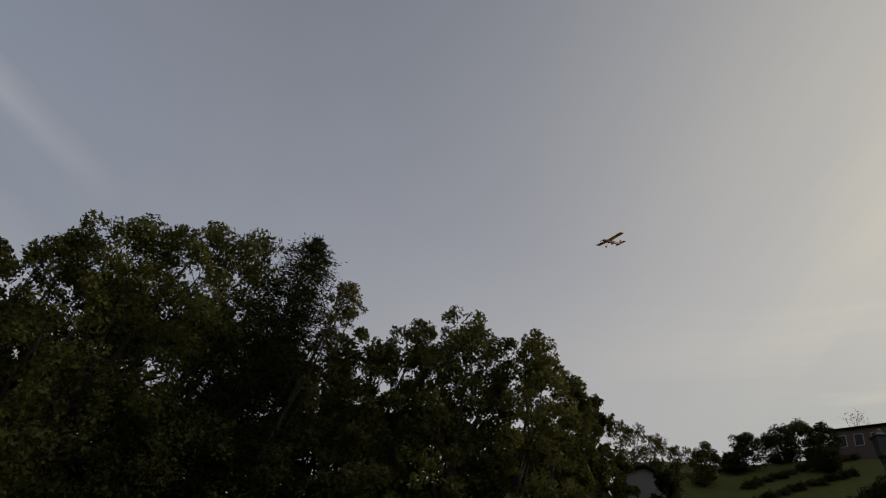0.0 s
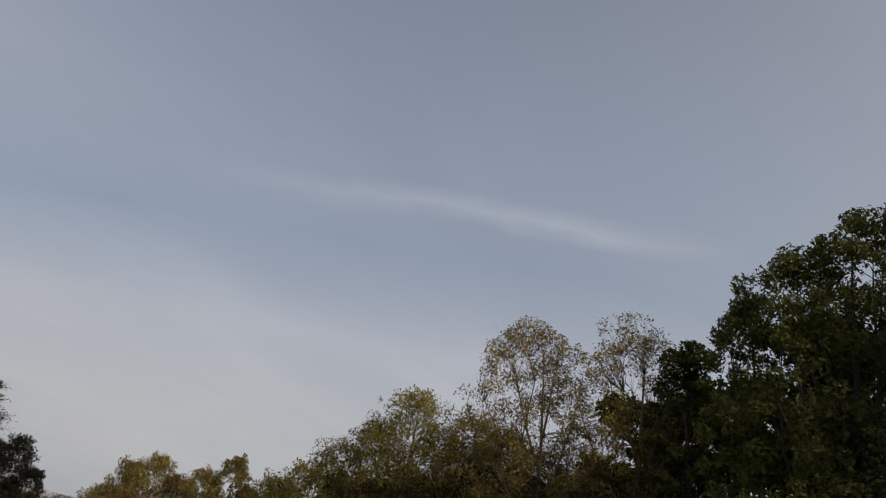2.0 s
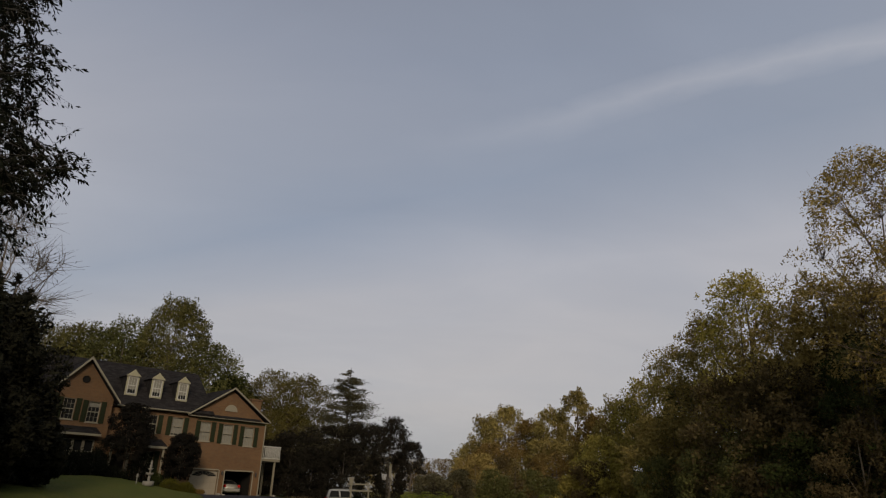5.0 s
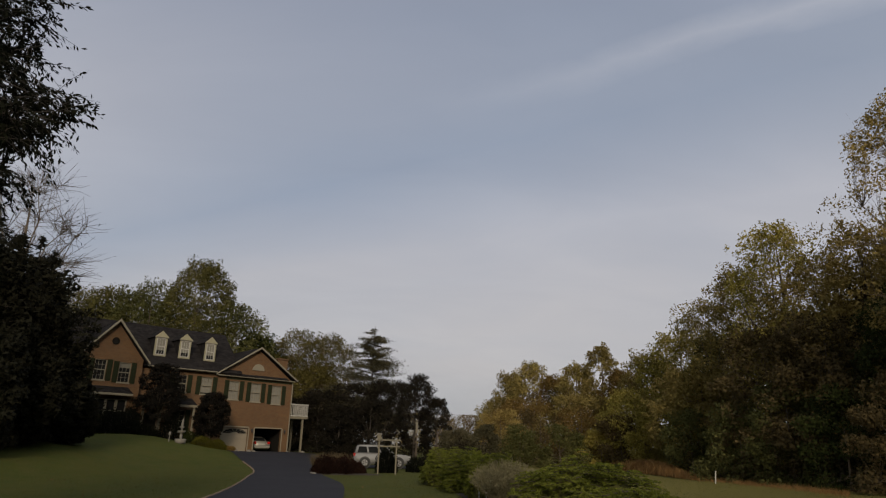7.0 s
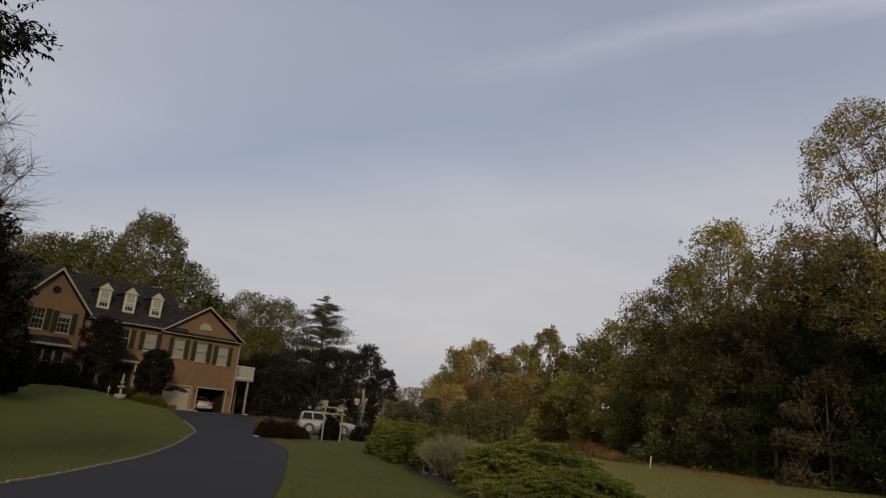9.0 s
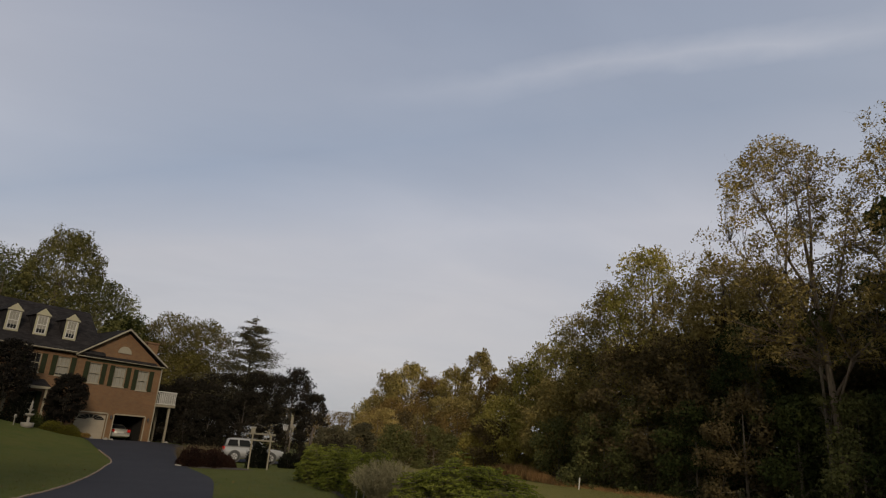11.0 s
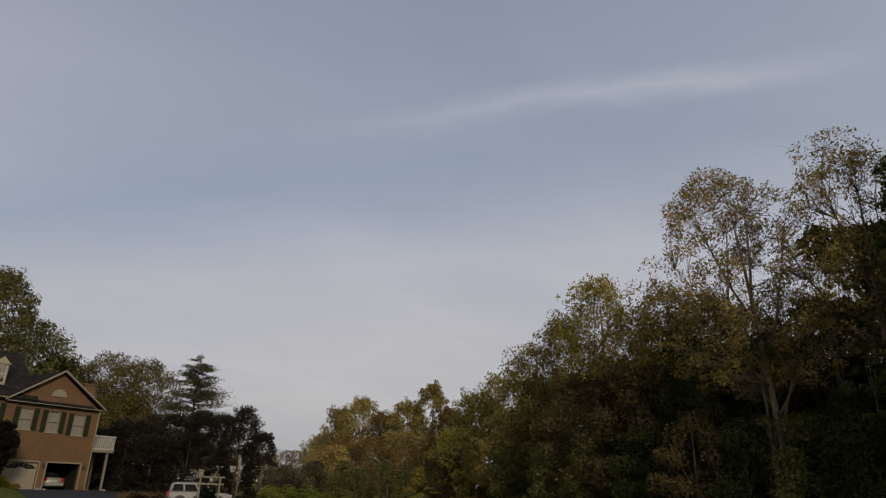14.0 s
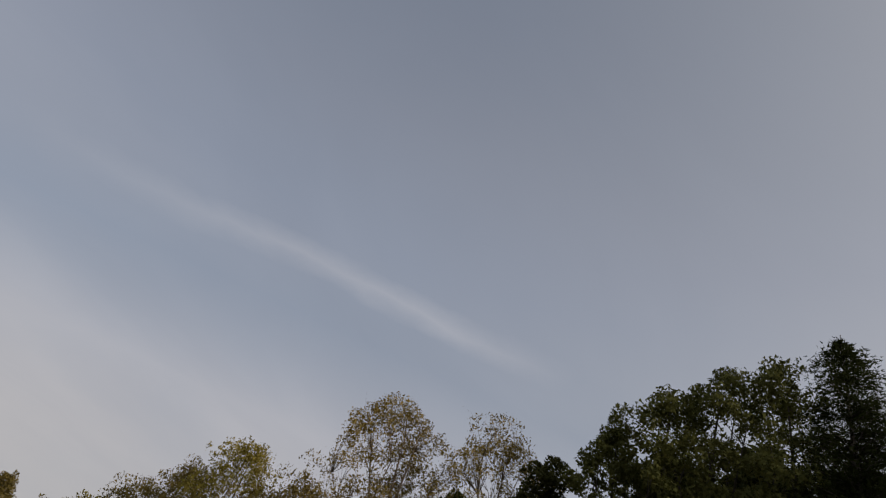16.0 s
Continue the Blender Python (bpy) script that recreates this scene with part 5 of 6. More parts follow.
sage_bush(1.68, 20.6, 1.08, 1.24, 77)
for x, y, r, hh, sd in ((-7.2, 39.0, 0.80, 0.92, 81), (-6.2, 39.4, 0.90, 0.98, 82), (-5.6, 39.7, 0.6, 0.66, 83)):
    shrub(Vector((x, y, hill(x, y))), r, r, hh, sd, L_BARBERRY, "dark red barberry mound by the driveway", name="barberry", count=6000, size=0.11, group="barberry hedge")


L_PAMPAS = leaf_material("pale_dry_blade", [(0.085, 0.065, 0.036), (0.130, 0.100, 0.058), (0.180, 0.140, 0.085)])


def dry_tuft(x, y, r, h, seed):
    """A tuft of arching dry blades."""
    rng = np.random.default_rng(seed)
    top = thing("ornamental_grass", "tuft of pale dry ornamental grass behind the barberries", "grass tuft", Matrix.Translation((x, y, hill(x, y))), "dry grass tufts")
    n = 900
    a, q = rng.random(n) * 6.283, rng.random(n) ** 0.6
    L = h * rng.uniform(0.55, 1.1, n)
    ax = np.stack([np.cos(a) * q * 0.6, np.sin(a) * q * 0.6, np.ones(n)], 1) + rng.normal(size=(n, 3)) * 0.1
    ax /= np.linalg.norm(ax, axis=1, keepdims=True)
    foot = np.stack([np.cos(a) * q * r * 0.6, np.sin(a) * q * r * 0.6, np.zeros(n)], 1)
    leaves("blades", foot + ax * L[:, None] * 0.46, ax, L, L_PAMPAS, top, rng, 0.035)


for k, (x, y) in enumerate(((-8.2, 42.6), (-7.6, 42.9), (-7.0, 42.7))):
    dry_tuft(x, y, 0.5, 1.1, 610 + k)

M_MULCH = plain("dark_bark_mulch", (0.030, 0.020, 0.014), 0.95, 0.0, 0.4, 5.0, 0.6)


def mulch_bed(cx, cy, rx, ry, seed, label):
    rng = np.random.default_rng(seed)
    ph = rng.random(3) * 6.28
    V, F = [], []
    n, rings = 40, 6
    for i in range(rings + 1):
        for k in range(n):
            a = 2 * math.pi * k / n
            w = 1 + 0.10 * math.sin(2 * a + ph[0]) + 0.07 * math.sin(3 * a + ph[1])
            q = i / rings
            x, y = cx + rx * w * q * math.cos(a), cy + ry * w * q * math.sin(a)
            V.append((x, y, hill(x, y) + 0.012 + 0.07 * (1 - q * q) + 0.01 * rng.normal() * (q < 0.99)))
    for i in range(rings):
        for k in range(n):
            F.append((i * n + k, i * n + (k + 1) % n, (i + 1) * n + (k + 1) % n, (i + 1) * n + k))
    ob = mesh_object("garden_bed", V, F, M_MULCH, None, True)
    tagged(ob, label, "garden bed", kind="structure")


mulch_bed(1.3, 26.6, 1.15, 6.6, 1, "dark mulch bed under the junipers")
mulch_bed(4.3, 16.6, 2.5, 1.7, 2, "dark mulch bed under the spreading junipers")
mulch_bed(-6.3, 39.4, 2.1, 1.4, 3, "dark mulch bed under the barberries")
for k, (x, y) in enumerate(((0.95, 22.1), (1.25, 21.6), (1.5, 21.2), (-7.9, 38.6), (-7.7, 38.2))):
    rng = np.random.default_rng(500 + k)
    bm = bmesh.new()
    bmesh.ops.create_icosphere(bm, subdivisions=2, radius=0.10)
    for v in bm.verts:
        v.co *= 1 + 0.3 * noise.noise(v.co * 7 + Vector((x, y, 0)))
        v.co.z *= 0.6
        v.co.x *= 1.35
    ob = part("edging_stone", bm, M_STONE, None, "")
    ob.location = (x, y, hill(x, y) + 0.05)
    ob.rotation_euler = (0, 0, rng.uniform(0, 3))
    tagged(ob, "pale flat stone edging the garden bed", "stone", "bed edging stones")


# ---- near tree whose boughs hang into view ----
def near_tree():
    """A tree beside the path whose outer boughs hang in, with drooping sprays of narrow leaves."""
    rng = np.random.default_rng(5)
    base = place(-57, 10.5)
    top = thing("cherry_tree", "near tree with hanging leafy boughs, leaf colour darkened for shade", "tree", Matrix.Translation(base))
    V, F = [], []
    tube_into(V, F, [Vector((0, 0, -0.3)), Vector((0.05, 0.1, 1.6)), Vector((0.2, 0.3, 3.6)), Vector((0.3, 0.6, 8.0))], [0.26, 0.20, 0.16, 0.05], 9)
    pts, axs = [], []
    for k in range(270):
        el = rng.uniform(15.5, 39)
        rim = float(np.interp(el, (15, 18, 20, 22.4, 24.3, 26, 27.5, 29.5, 33, 39), (-39.0, -37.4, -36.6, -35.7, -34.7, -36.2, -37.6, -37.3, -38.2, -38.8)))
        az = rim - 11.0 * rng.random() ** 1.7
        dist = rng.uniform(9.2, 11.4)
        # the remaining boughs are out of view, added to cast shade on the lawn
        if k >= 185:
            az, el, dist = rng.uniform(-100, -48), rng.uniform(22, 50), rng.uniform(8.5, 13.0)
        e = heading(az) * dist + Vector((0, 0, EYE_HEIGHT + dist * math.tan(radians(el)))) - base
        s = Vector((0.2, 0.35, min(e.z - 0.2, rng.uniform(2.6, 6.8))))
        m = s.lerp(e, 0.6) + Vector((0, 0, 0.55))
        tube_into(V, F, [s, m, e], [0.035, 0.017, 0.004], 5)
        for _ in range(9):
            t = rng.uniform(0.72, 1.0)
            q = s * (1 - t) ** 2 + m * 2 * t * (1 - t) + e * t * t
            tip = q + (e - m).normalized() * rng.uniform(0.0, 0.35) + Vector((rng.normal() * 0.24, rng.normal() * 0.24, rng.normal() * 0.18 - 0.14))
            tube_into(V, F, [q, q.lerp(tip, 0.5) + Vector((0, 0, 0.05)), tip], [0.007, 0.005, 0.002], 3)
            ax = np.array((tip - q).normalized())
            for j in range(17):
                f = rng.uniform(0.1, 1.05)
                c = q.lerp(tip, f) + Vector((0, 0, 0.05 * 4 * f * (1 - f)))
                a = ax * 0.7 + rng.normal(size=3) * 0.45 + np.array([0, 0, -0.55])
                a /= np.linalg.norm(a)
                pts.append(np.array(c) + a * 0.045 + rng.normal(size=3) * 0.012)
                axs.append(a)
    mesh_object("trunk", V, F, M_BARKDARK, top, True)
    # the hanging sprays' shade is in the near-black leaf colour
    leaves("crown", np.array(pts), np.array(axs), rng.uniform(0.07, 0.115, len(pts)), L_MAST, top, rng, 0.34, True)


near_tree()


# ---- cars ----
def prism(poly, y0, y1, inset=0.0, zlow=None, bm=None):
    """A side outline (x, z) given width; points above zlow are drawn in by inset."""
    bm = bm or bmesh.new()
    k = len(poly)
    rings = []
    for y, sg in ((y0, 1), (y1, -1)):
        rings.append([bm.verts.new((x, y + (sg * inset if zlow is not None and z > zlow else 0), z)) for x, z in poly])
    bm.faces.new(rings[0])
    bm.faces.new(rings[1][::-1])
    for i in range(k):
        bm.faces.new((rings[0][i], rings[1][i], rings[1][(i + 1) % k], rings[0][(i + 1) % k]))
    return bm


def wheel(parent, x, y, r):
    bm = lathe([(r * 0.62, -0.1), (r * 0.95, -0.1), (r, -0.06), (r, 0.06), (r * 0.95, 0.1), (r * 0.62, 0.1)], 22)
    turn = Matrix.Rotation(radians(90), 3, "X")
    bmesh.ops.rotate(bm, cent=(0, 0, 0), matrix=turn, verts=bm.verts)
    bmesh.ops.translate(bm, vec=(x, y, r), verts=bm.verts)
    w = part("wheel", bm, M_RUBBER, parent, "black tyre", True)
    sg = -1 if y < 0 else 1
    bm = lathe([(r * 0.60, 0.0), (r * 0.60, 0.025), (r * 0.5, 0.03), (r * 0.16, 0.02), (r * 0.12, 0.045), (0.01, 0.05)], 16)
    bmesh.ops.rotate(bm, cent=(0, 0, 0), matrix=Matrix.Rotation(radians(-90 * sg), 3, "X"), verts=bm.verts)
    bmesh.ops.translate(bm, vec=(x, y + sg * 0.085, r), verts=bm.verts)
    part("rim", bm, M_RIM, w, "silver alloy rim")
    bm = bmesh.new()
    for q in range(5):
        a = 2 * math.pi * q / 5
        c = Vector((math.cos(a), 0, math.sin(a)))
        t = Vector((-math.sin(a), 0, math.cos(a))) * 0.03
        o = Vector((x, y + sg * 0.118, r))
        bm.faces.new([bm.verts.new(v) for v in (o + c * r * 0.1 + t, o + c * r * 0.56 + t, o + c * r * 0.56 - t, o + c * r * 0.1 - t)])
    part("spoke", bm, M_BLACK, w)


def car(name, label, m, body, cabin, belt, W, paint, L, wheels, r):
    """Rear at x = 0, front at x = L."""
    top = thing(name, label, "car", m)
    bm = prism(body, -W / 2, W / 2)
    bmesh.ops.recalc_face_normals(bm, faces=bm.faces)
    bmesh.ops.bevel(bm, geom=bm.edges[:], offset=0.06, segments=2, affect="EDGES")
    part("body", bm, paint, top, "", True)
    bm = prism(cabin, -W / 2 + 0.06, W / 2 - 0.06, 0.16, belt + 0.05)
    bmesh.ops.recalc_face_normals(bm, faces=bm.faces)
    bmesh.ops.bevel(bm, geom=bm.edges[:], offset=0.05, segments=2, affect="EDGES")
    part("cabin", bm, paint, top, "", True)
    xs = [p[0] for p in cabin]
    zt = max(p[1] for p in cabin)
    tops = [p for p in cabin if p[1] > zt - 0.1]
    x0t, x1t = min(p[0] for p in tops), max(p[0] for p in tops)
    x0b, x1b = min(xs), max(xs)
    za, zb = belt + 0.09, zt - 0.13
    fa, fb = (za - belt) / (zt - belt), (zb - belt) / (zt - belt)
    panes = 3 if x1t - x0t > 1.6 else 2
    for sg in (-1, 1):
        for q in range(panes):
            u0, u1 = (q + 0.07) / panes, (q + 0.93) / panes
            ya = sg * (W / 2 - 0.06 - 0.16 * fa + 0.03)
            yb = sg * (W / 2 - 0.06 - 0.16 * fb + 0.03)
            lo = lambda u, f: (x0b + (x0t - x0b) * f) * (1 - u) + (x1b + (x1t - x1b) * f) * u
            pad = 0.10
            pts = [(lo(u0, fa) + (pad if q == 0 else 0), ya, za), (lo(u1, fa) - (pad if q == panes - 1 else 0), ya, za), (lo(u1, fb) - (pad if q == panes - 1 else 0), yb, zb), (lo(u0, fb) + (pad if q == 0 else 0), yb, zb)]
            part("side_window", slab(pts[::sg], 0.01), M_CARGLASS, top, "dark tinted glass")
    for (xb, xt, nm) in ((x0b, x0t, "rear_window"), (x1b, x1t, "windscreen")):
        sg = -1 if nm == "rear_window" else 1
        off = sg * 0.05
        pts = [(xb + (xt - xb) * fa + off, -W / 2 + 0.22, za), (xb + (xt - xb) * fa + off, W / 2 - 0.22, za), (xb + (xt - xb) * fb + off, W / 2 - 0.30, zb), (xb + (xt - xb) * fb + off, -W / 2 + 0.30, zb)]
        part(nm, slab(pts[::sg], 0.012), M_CARGLASS, top, "dark tinted glass")
    for sg in (-1, 1):
        part("tail_light", box(-0.025, 0.10, sg * W * 0.40 - 0.13, sg * W * 0.40 + 0.13, belt - 0.22, belt + 0.02, 0.02), M_RED, top, "red tail light")
        part("headlight", box(L - 0.16, L + 0.02, sg * W * 0.38 - 0.17, sg * W * 0.38 + 0.17, belt - 0.28, belt - 0.12, 0.02), M_CLEAR, top, "clear headlight")
        part("mirror", box(x1b - 0.45, x1b - 0.28, sg * (W / 2 + 0.09) - 0.09, sg * (W / 2 + 0.09) + 0.09, belt + 0.08, belt + 0.25, 0.03), paint, top)
        part("door_seam", box(x0b + (x1b - x0b) * 0.52, x0b + (x1b - x0b) * 0.52 + 0.015, sg * W / 2 - 0.004, sg * W / 2 + 0.004, 0.4, belt - 0.04), M_BLACK, top)
        part("sill_trim", box(wheels[0] + r, wheels[1] - r, sg * W / 2 - 0.03, sg * W / 2 + 0.012, 0.30, 0.42), M_BLACK, top)
    part("rear_bumper", box(-0.05, 0.12, -W / 2 + 0.05, W / 2 - 0.05, 0.36, 0.58, 0.04), paint, top)
    part("front_bumper", box(L - 0.12, L + 0.05, -W / 2 + 0.05, W / 2 - 0.05, 0.30, 0.56, 0.04), paint, top)
    for x in wheels:
        for sg in (-1, 1):
            bm = lathe([(r * 1.16, 0.0), (r * 1.16, 0.012), (0.02, 0.014)], 22)
            bmesh.ops.rotate(bm, cent=(0, 0, 0), matrix=Matrix.Rotation(radians(-90 * sg), 3, "X"), verts=bm.verts)
            bmesh.ops.translate(bm, vec=(x, sg * W / 2, r * 1.02), verts=bm.verts)
            part("wheel_arch", bm, M_BLACK, top, "dark wheel opening")
    part("number_plate", box(-0.065, -0.052, -0.26, 0.26, 0.62, 0.76), M_WHITE, top, "plain pale plate")
    for x in wheels:
        for sg in (-1, 1):
            wheel(top, x, sg * (W / 2 - 0.035), r)
    return top


def on_ground(x, y, turn, lift=0.0):
    return Matrix.Translation((x, y, hill(x, y) + lift)) @ Matrix.Rotation(radians(turn), 4, "Z")


SUV_BODY = [(0.02, 0.46), (0.0, 1.00), (0.12, 1.06), (3.30, 1.06), (4.20, 0.98), (4.35, 0.80), (4.35, 0.42), (4.1, 0.36), (0.3, 0.36)]
SUV_CABIN = [(0.03, 1.04), (0.20, 1.62), (0.5, 1.70), (2.15, 1.70), (2.45, 1.64), (3.15, 1.04)]
suv = car("suv_car", "silver sport utility vehicle parked beside the house", on_ground(-7.15, 49.7, 11, 0.06) @ Matrix.Scale(0.94, 4), SUV_BODY, SUV_CABIN, 1.04, 1.78, M_SILVER, 4.35, (0.82, 3.45), 0.39)
for sg in (-1, 1):
    part("roof_rail", box(0.7, 2.4, sg * 0.62 - 0.02, sg * 0.62 + 0.02, 1.70, 1.75, 0.01), M_BLACK, suv)
SEDAN_BODY = [(0.03, 0.40), (0.0, 0.92), (0.5, 1.0), (3.5, 0.96), (4.5, 0.80), (4.65, 0.6), (4.65, 0.3), (0.3, 0.26)]
SEDAN_CABIN = [(0.45, 0.94), (1.15, 1.36), (1.4, 1.42), (2.6, 1.42), (2.9, 1.36), (3.6, 0.94)]
q = HOUSE @ Vector((4.25, 0.9, 0.0))
car("sedan_car", "champagne saloon car parked inside the open garage", Matrix.Translation(q) @ Matrix.Rotation(math.atan2(0.669, 0.743) + math.pi / 2, 4, "Z"), SEDAN_BODY, SEDAN_CABIN, 0.94, 1.76, M_CARGREY, 4.65, (0.95, 3.7), 0.32)


# ---- garden things ----
def garden_arch():
    m = on_ground(*(heading(-5.40) * 41.0).xy, 5)
    top = thing("garden_arch", "weathered pale wooden garden arch with two crossbars", "arch", m)
    for x in (-0.53, 0.53):
        part("post", box(x - 0.045, x + 0.045, -0.045, 0.045, -0.2, 1.93, 0.01), M_WOOD, top)
    part("beam", box(-0.78, 0.78, -0.06, 0.06, 1.934, 2.02, 0.012), M_WOOD, top)
    part("beam", box(-0.66, 0.76, -0.100, -0.048, 1.57, 1.65, 0.010), M_WOOD, top)
    for x in (-0.4, 0.0, 0.4):
        part("rafter", box(x - 0.03, x + 0.03, -0.3, 0.3, 2.024, 2.07, 0.008), M_WOOD, top)
    bh = part("nest_box", box(-0.66, -0.42, -0.12, 0.12, 2.024, 2.27, 0.01), M_WOOD, top, "small wooden nest box on top")
    part("lid", slab([(-0.70, -0.16, 2.30), (-0.38, -0.16, 2.30), (-0.38, 0.16, 2.37), (-0.70, 0.16, 2.37)], 0.03), M_WOOD, bh)


garden_arch()
for az, d, r, hh, sd in ((-5.5, 43.2, 0.72, 1.65, 91), (-5.2, 43.6, 0.5, 1.2, 92), (-2.9, 45.5, 0.8, 0.95, 93), (-1.7, 47.0, 0.9, 1.15, 94), (0.9, 55.0, 1.6, 2.2, 95), (2.3, 56.5, 1.4, 2.0, 96)):
    shrub(place(az, d), r, r, hh, sd, L_MAST if az < -2 else L_SCREEN, "dark green shrub behind the arch" if az < -2 else "dark bluish-green spreading shrub", count=3200, size=0.12)


def tiered_fountain():
    p = place(-22.05, 53.0)
    top = thing("garden_fountain", "white stone tiered fountain with a finial figure", "fountain", Matrix.Translation(p) @ Matrix.Diagonal((0.78, 0.78, 1.18, 1)))
    part("basin", lathe([(0.42, -0.05), (0.50, 0.05), (0.52, 0.22), (0.46, 0.24), (0.40, 0.14), (0.1, 0.12)], 20), M_STONE, top, "", True)
    part("pedestal", lathe([(0.16, 0.12), (0.10, 0.25), (0.13, 0.45), (0.09, 0.55)], 14), M_STONE, top, "", True)
    part("bowl", lathe([(0.09, 0.55), (0.30, 0.62), (0.37, 0.72), (0.32, 0.73), (0.08, 0.64)], 18), M_STONE, top, "", True)
    part("upper_bowl", lathe([(0.08, 0.64), (0.07, 0.85), (0.20, 0.92), (0.24, 0.98), (0.06, 0.94)], 16), M_STONE, top, "", True)
    part("finial", lathe([(0.06, 0.94), (0.10, 1.02), (0.12, 1.14), (0.07, 1.24), (0.09, 1.32), (0.05, 1.42), (0.01, 1.46)], 12), M_STONE, top, "", True)


tiered_fountain()
p = place(-22.9, 52.6)
t = thing("garden_lamp", "small pale post lamp by the fountain", "garden lamp", Matrix.Translation(p))
part("post", box(-0.025, 0.025, -0.025, 0.025, -0.1, 0.42), M_STONE, t)
part("head", lathe([(0.05, 0.42), (0.08, 0.45), (0.08, 0.60), (0.02, 0.68)], 8), M_STONE, t)


def basketball_hoop():
    m = on_ground(*(heading(-2.72) * 60.0).xy, -8)
    top = thing("basketball_hoop", "pole-mounted basketball hoop by the parking pad", "basketball hoop", m)
    V, F = [], []
    tube_into(V, F, [Vector((-0.25, 0, -0.2)), Vector((-0.25, 0, 2.4)), Vector((-0.2, -0.22, 3.2))], [0.06, 0.055, 0.05], 8)
    mesh_object("pole", V, F, M_DARKWOOD, top)
    part("backboard", box(-0.31, -0.11, -0.30, -0.26, 2.75, 3.75, 0.01), M_WOOD, top, "narrow pale board on the pole")
    bm = lathe([(0.225, 2.98), (0.24, 2.99), (0.24, 3.01), (0.225, 3.02)], 20, (-0.72, -0.3))
    part("rim", bm, M_WHITE, top, "pale hoop ring")
    V, F = [], []
    for k in range(12):
        a = 2 * math.pi * k / 12
        b = a + 0.4
        tube_into(V, F, [Vector((-0.72 + 0.23 * math.cos(a), -0.3 + 0.23 * math.sin(a), 2.99)), Vector((-0.72 + 0.13 * math.cos(b), -0.3 + 0.13 * math.sin(b), 2.55))], [0.012, 0.012], 3)
    mesh_object("net", V, F, M_WHITE, top)


basketball_hoop()


def timber_frame():
    m = on_ground(*(heading(0.35) * 58.0).xy, -10)
    top = thing("timber_frame", "brown timber post-and-rail frame among the bushes", "fence", m)
    for x in (-0.7, -0.1, 0.5):
        part("post", box(x - 0.06, x + 0.06, -0.06, 0.06, -0.2, 2.5, 0.01), M_DARKWOOD, top)
    for z in (1.5, 2.2):
        part("rail", box(-1.0, 0.8, -0.124, -0.064, z, z + 0.10, 0.008), M_DARKWOOD, top)
    V, F = [], []
    tube_into(V, F, [Vector((-1.6, 0.1, -0.2)), Vector((-1.65, 0.1, 2.0)), Vector((-1.6, 0.1, 3.0))], [0.09, 0.08, 0.06], 7)
    mesh_object("pole", V, F, M_DARKWOOD, top)


timber_frame()
p = place(21.1, 44.0)
t = thing("marker_stake", "white plastic marker stake at the field's edge", "stake", Matrix.Translation(p) @ Matrix.Rotation(radians(5), 4, "Y"))
part("shaft", box(-0.035, 0.035, -0.015, 0.015, -0.2, 0.68, 0.005), M_WHITE, t)
part("cap", box(-0.04, 0.04, -0.02, 0.02, 0.684, 0.73, 0.006), M_WHITE, t)
for az, d in ((9.0, 20.5), (2.3, 22.5), (2.9, 22.3)):
    p = place(az, d)
    t = thing("path_light", "small white garden light on a spike", "garden lamp", Matrix.Translation(p), "path lights")
    part("spike", box(-0.012, 0.012, -0.012, 0.012, -0.1, 0.26 if az < 5 else 1.15), M_WHITE, t)
    part("cap", lathe([(0.035, 0.262 if az < 5 else 1.152), (0.035, 0.30 if az < 5 else 1.20), (0.01, 0.33 if az < 5 else 1.23)], 8), M_WHITE, t)


def wall_lantern(s, d, z, glow):
    q = HOUSE @ Vector((s, d, z))
    t = thing("wall_lantern", "small wall lantern beside the garage" if not glow else "lit lantern under the deck", "wall lamp", Matrix.Translation(q) @ Matrix.Rotation(math.atan2(0.669, 0.743), 4, "Z"), "house lanterns")
    part("bracket", box(-0.04, 0.04, 0.0, 0.14, -0.04, 0.04), M_BLACK, t)
    k = 1.5 if glow else 1.0
    part("cage", lathe([(0.05 * k, -0.14 * k), (0.08 * k, -0.1 * k), (0.08 * k, 0.1 * k), (0.02, 0.2 * k)], 8), M_BLACK if not glow else GLOW, t)


m, nt, b = material("lit_lamp_glass", 0.4)
b.inputs["Emission Color"].default_value = (1.0, 0.85, 0.6, 1)
b.inputs["Emission Strength"].default_value = 5.0
GLOW = m
wall_lantern(2.72, -0.14, 1.75, False)
wall_lantern(5.78, -0.14, 1.75, False)
wall_lantern(6.95, 3.04, 1.95, True)
for s, d, r in ((1.6, -2.3, 0.22), (2.1, -2.2, 0.17), (0.9, -1.5, 0.2), (5.95, -0.6, 0.14), (7.5, -0.5, 0.2)):
    q = HOUSE @ Vector((s, d, 0))
    rng = np.random.default_rng(int(s * 10))
    bm = bmesh.new()
    bmesh.ops.create_icosphere(bm, subdivisions=2, radius=r)
    for v in bm.verts:
        v.co *= 1 + 0.25 * noise.noise(v.co * 6 + Vector((s, d, 0)))
        v.co.z *= 0.7
    ob = part("garden_stone", bm, M_STONE, None, "")
    ob.location = (q.x, q.y, hill(q.x, q.y) + r * 0.3)
    tagged(ob, "pale rounded stone beside the drive", "stone", "garden stones")


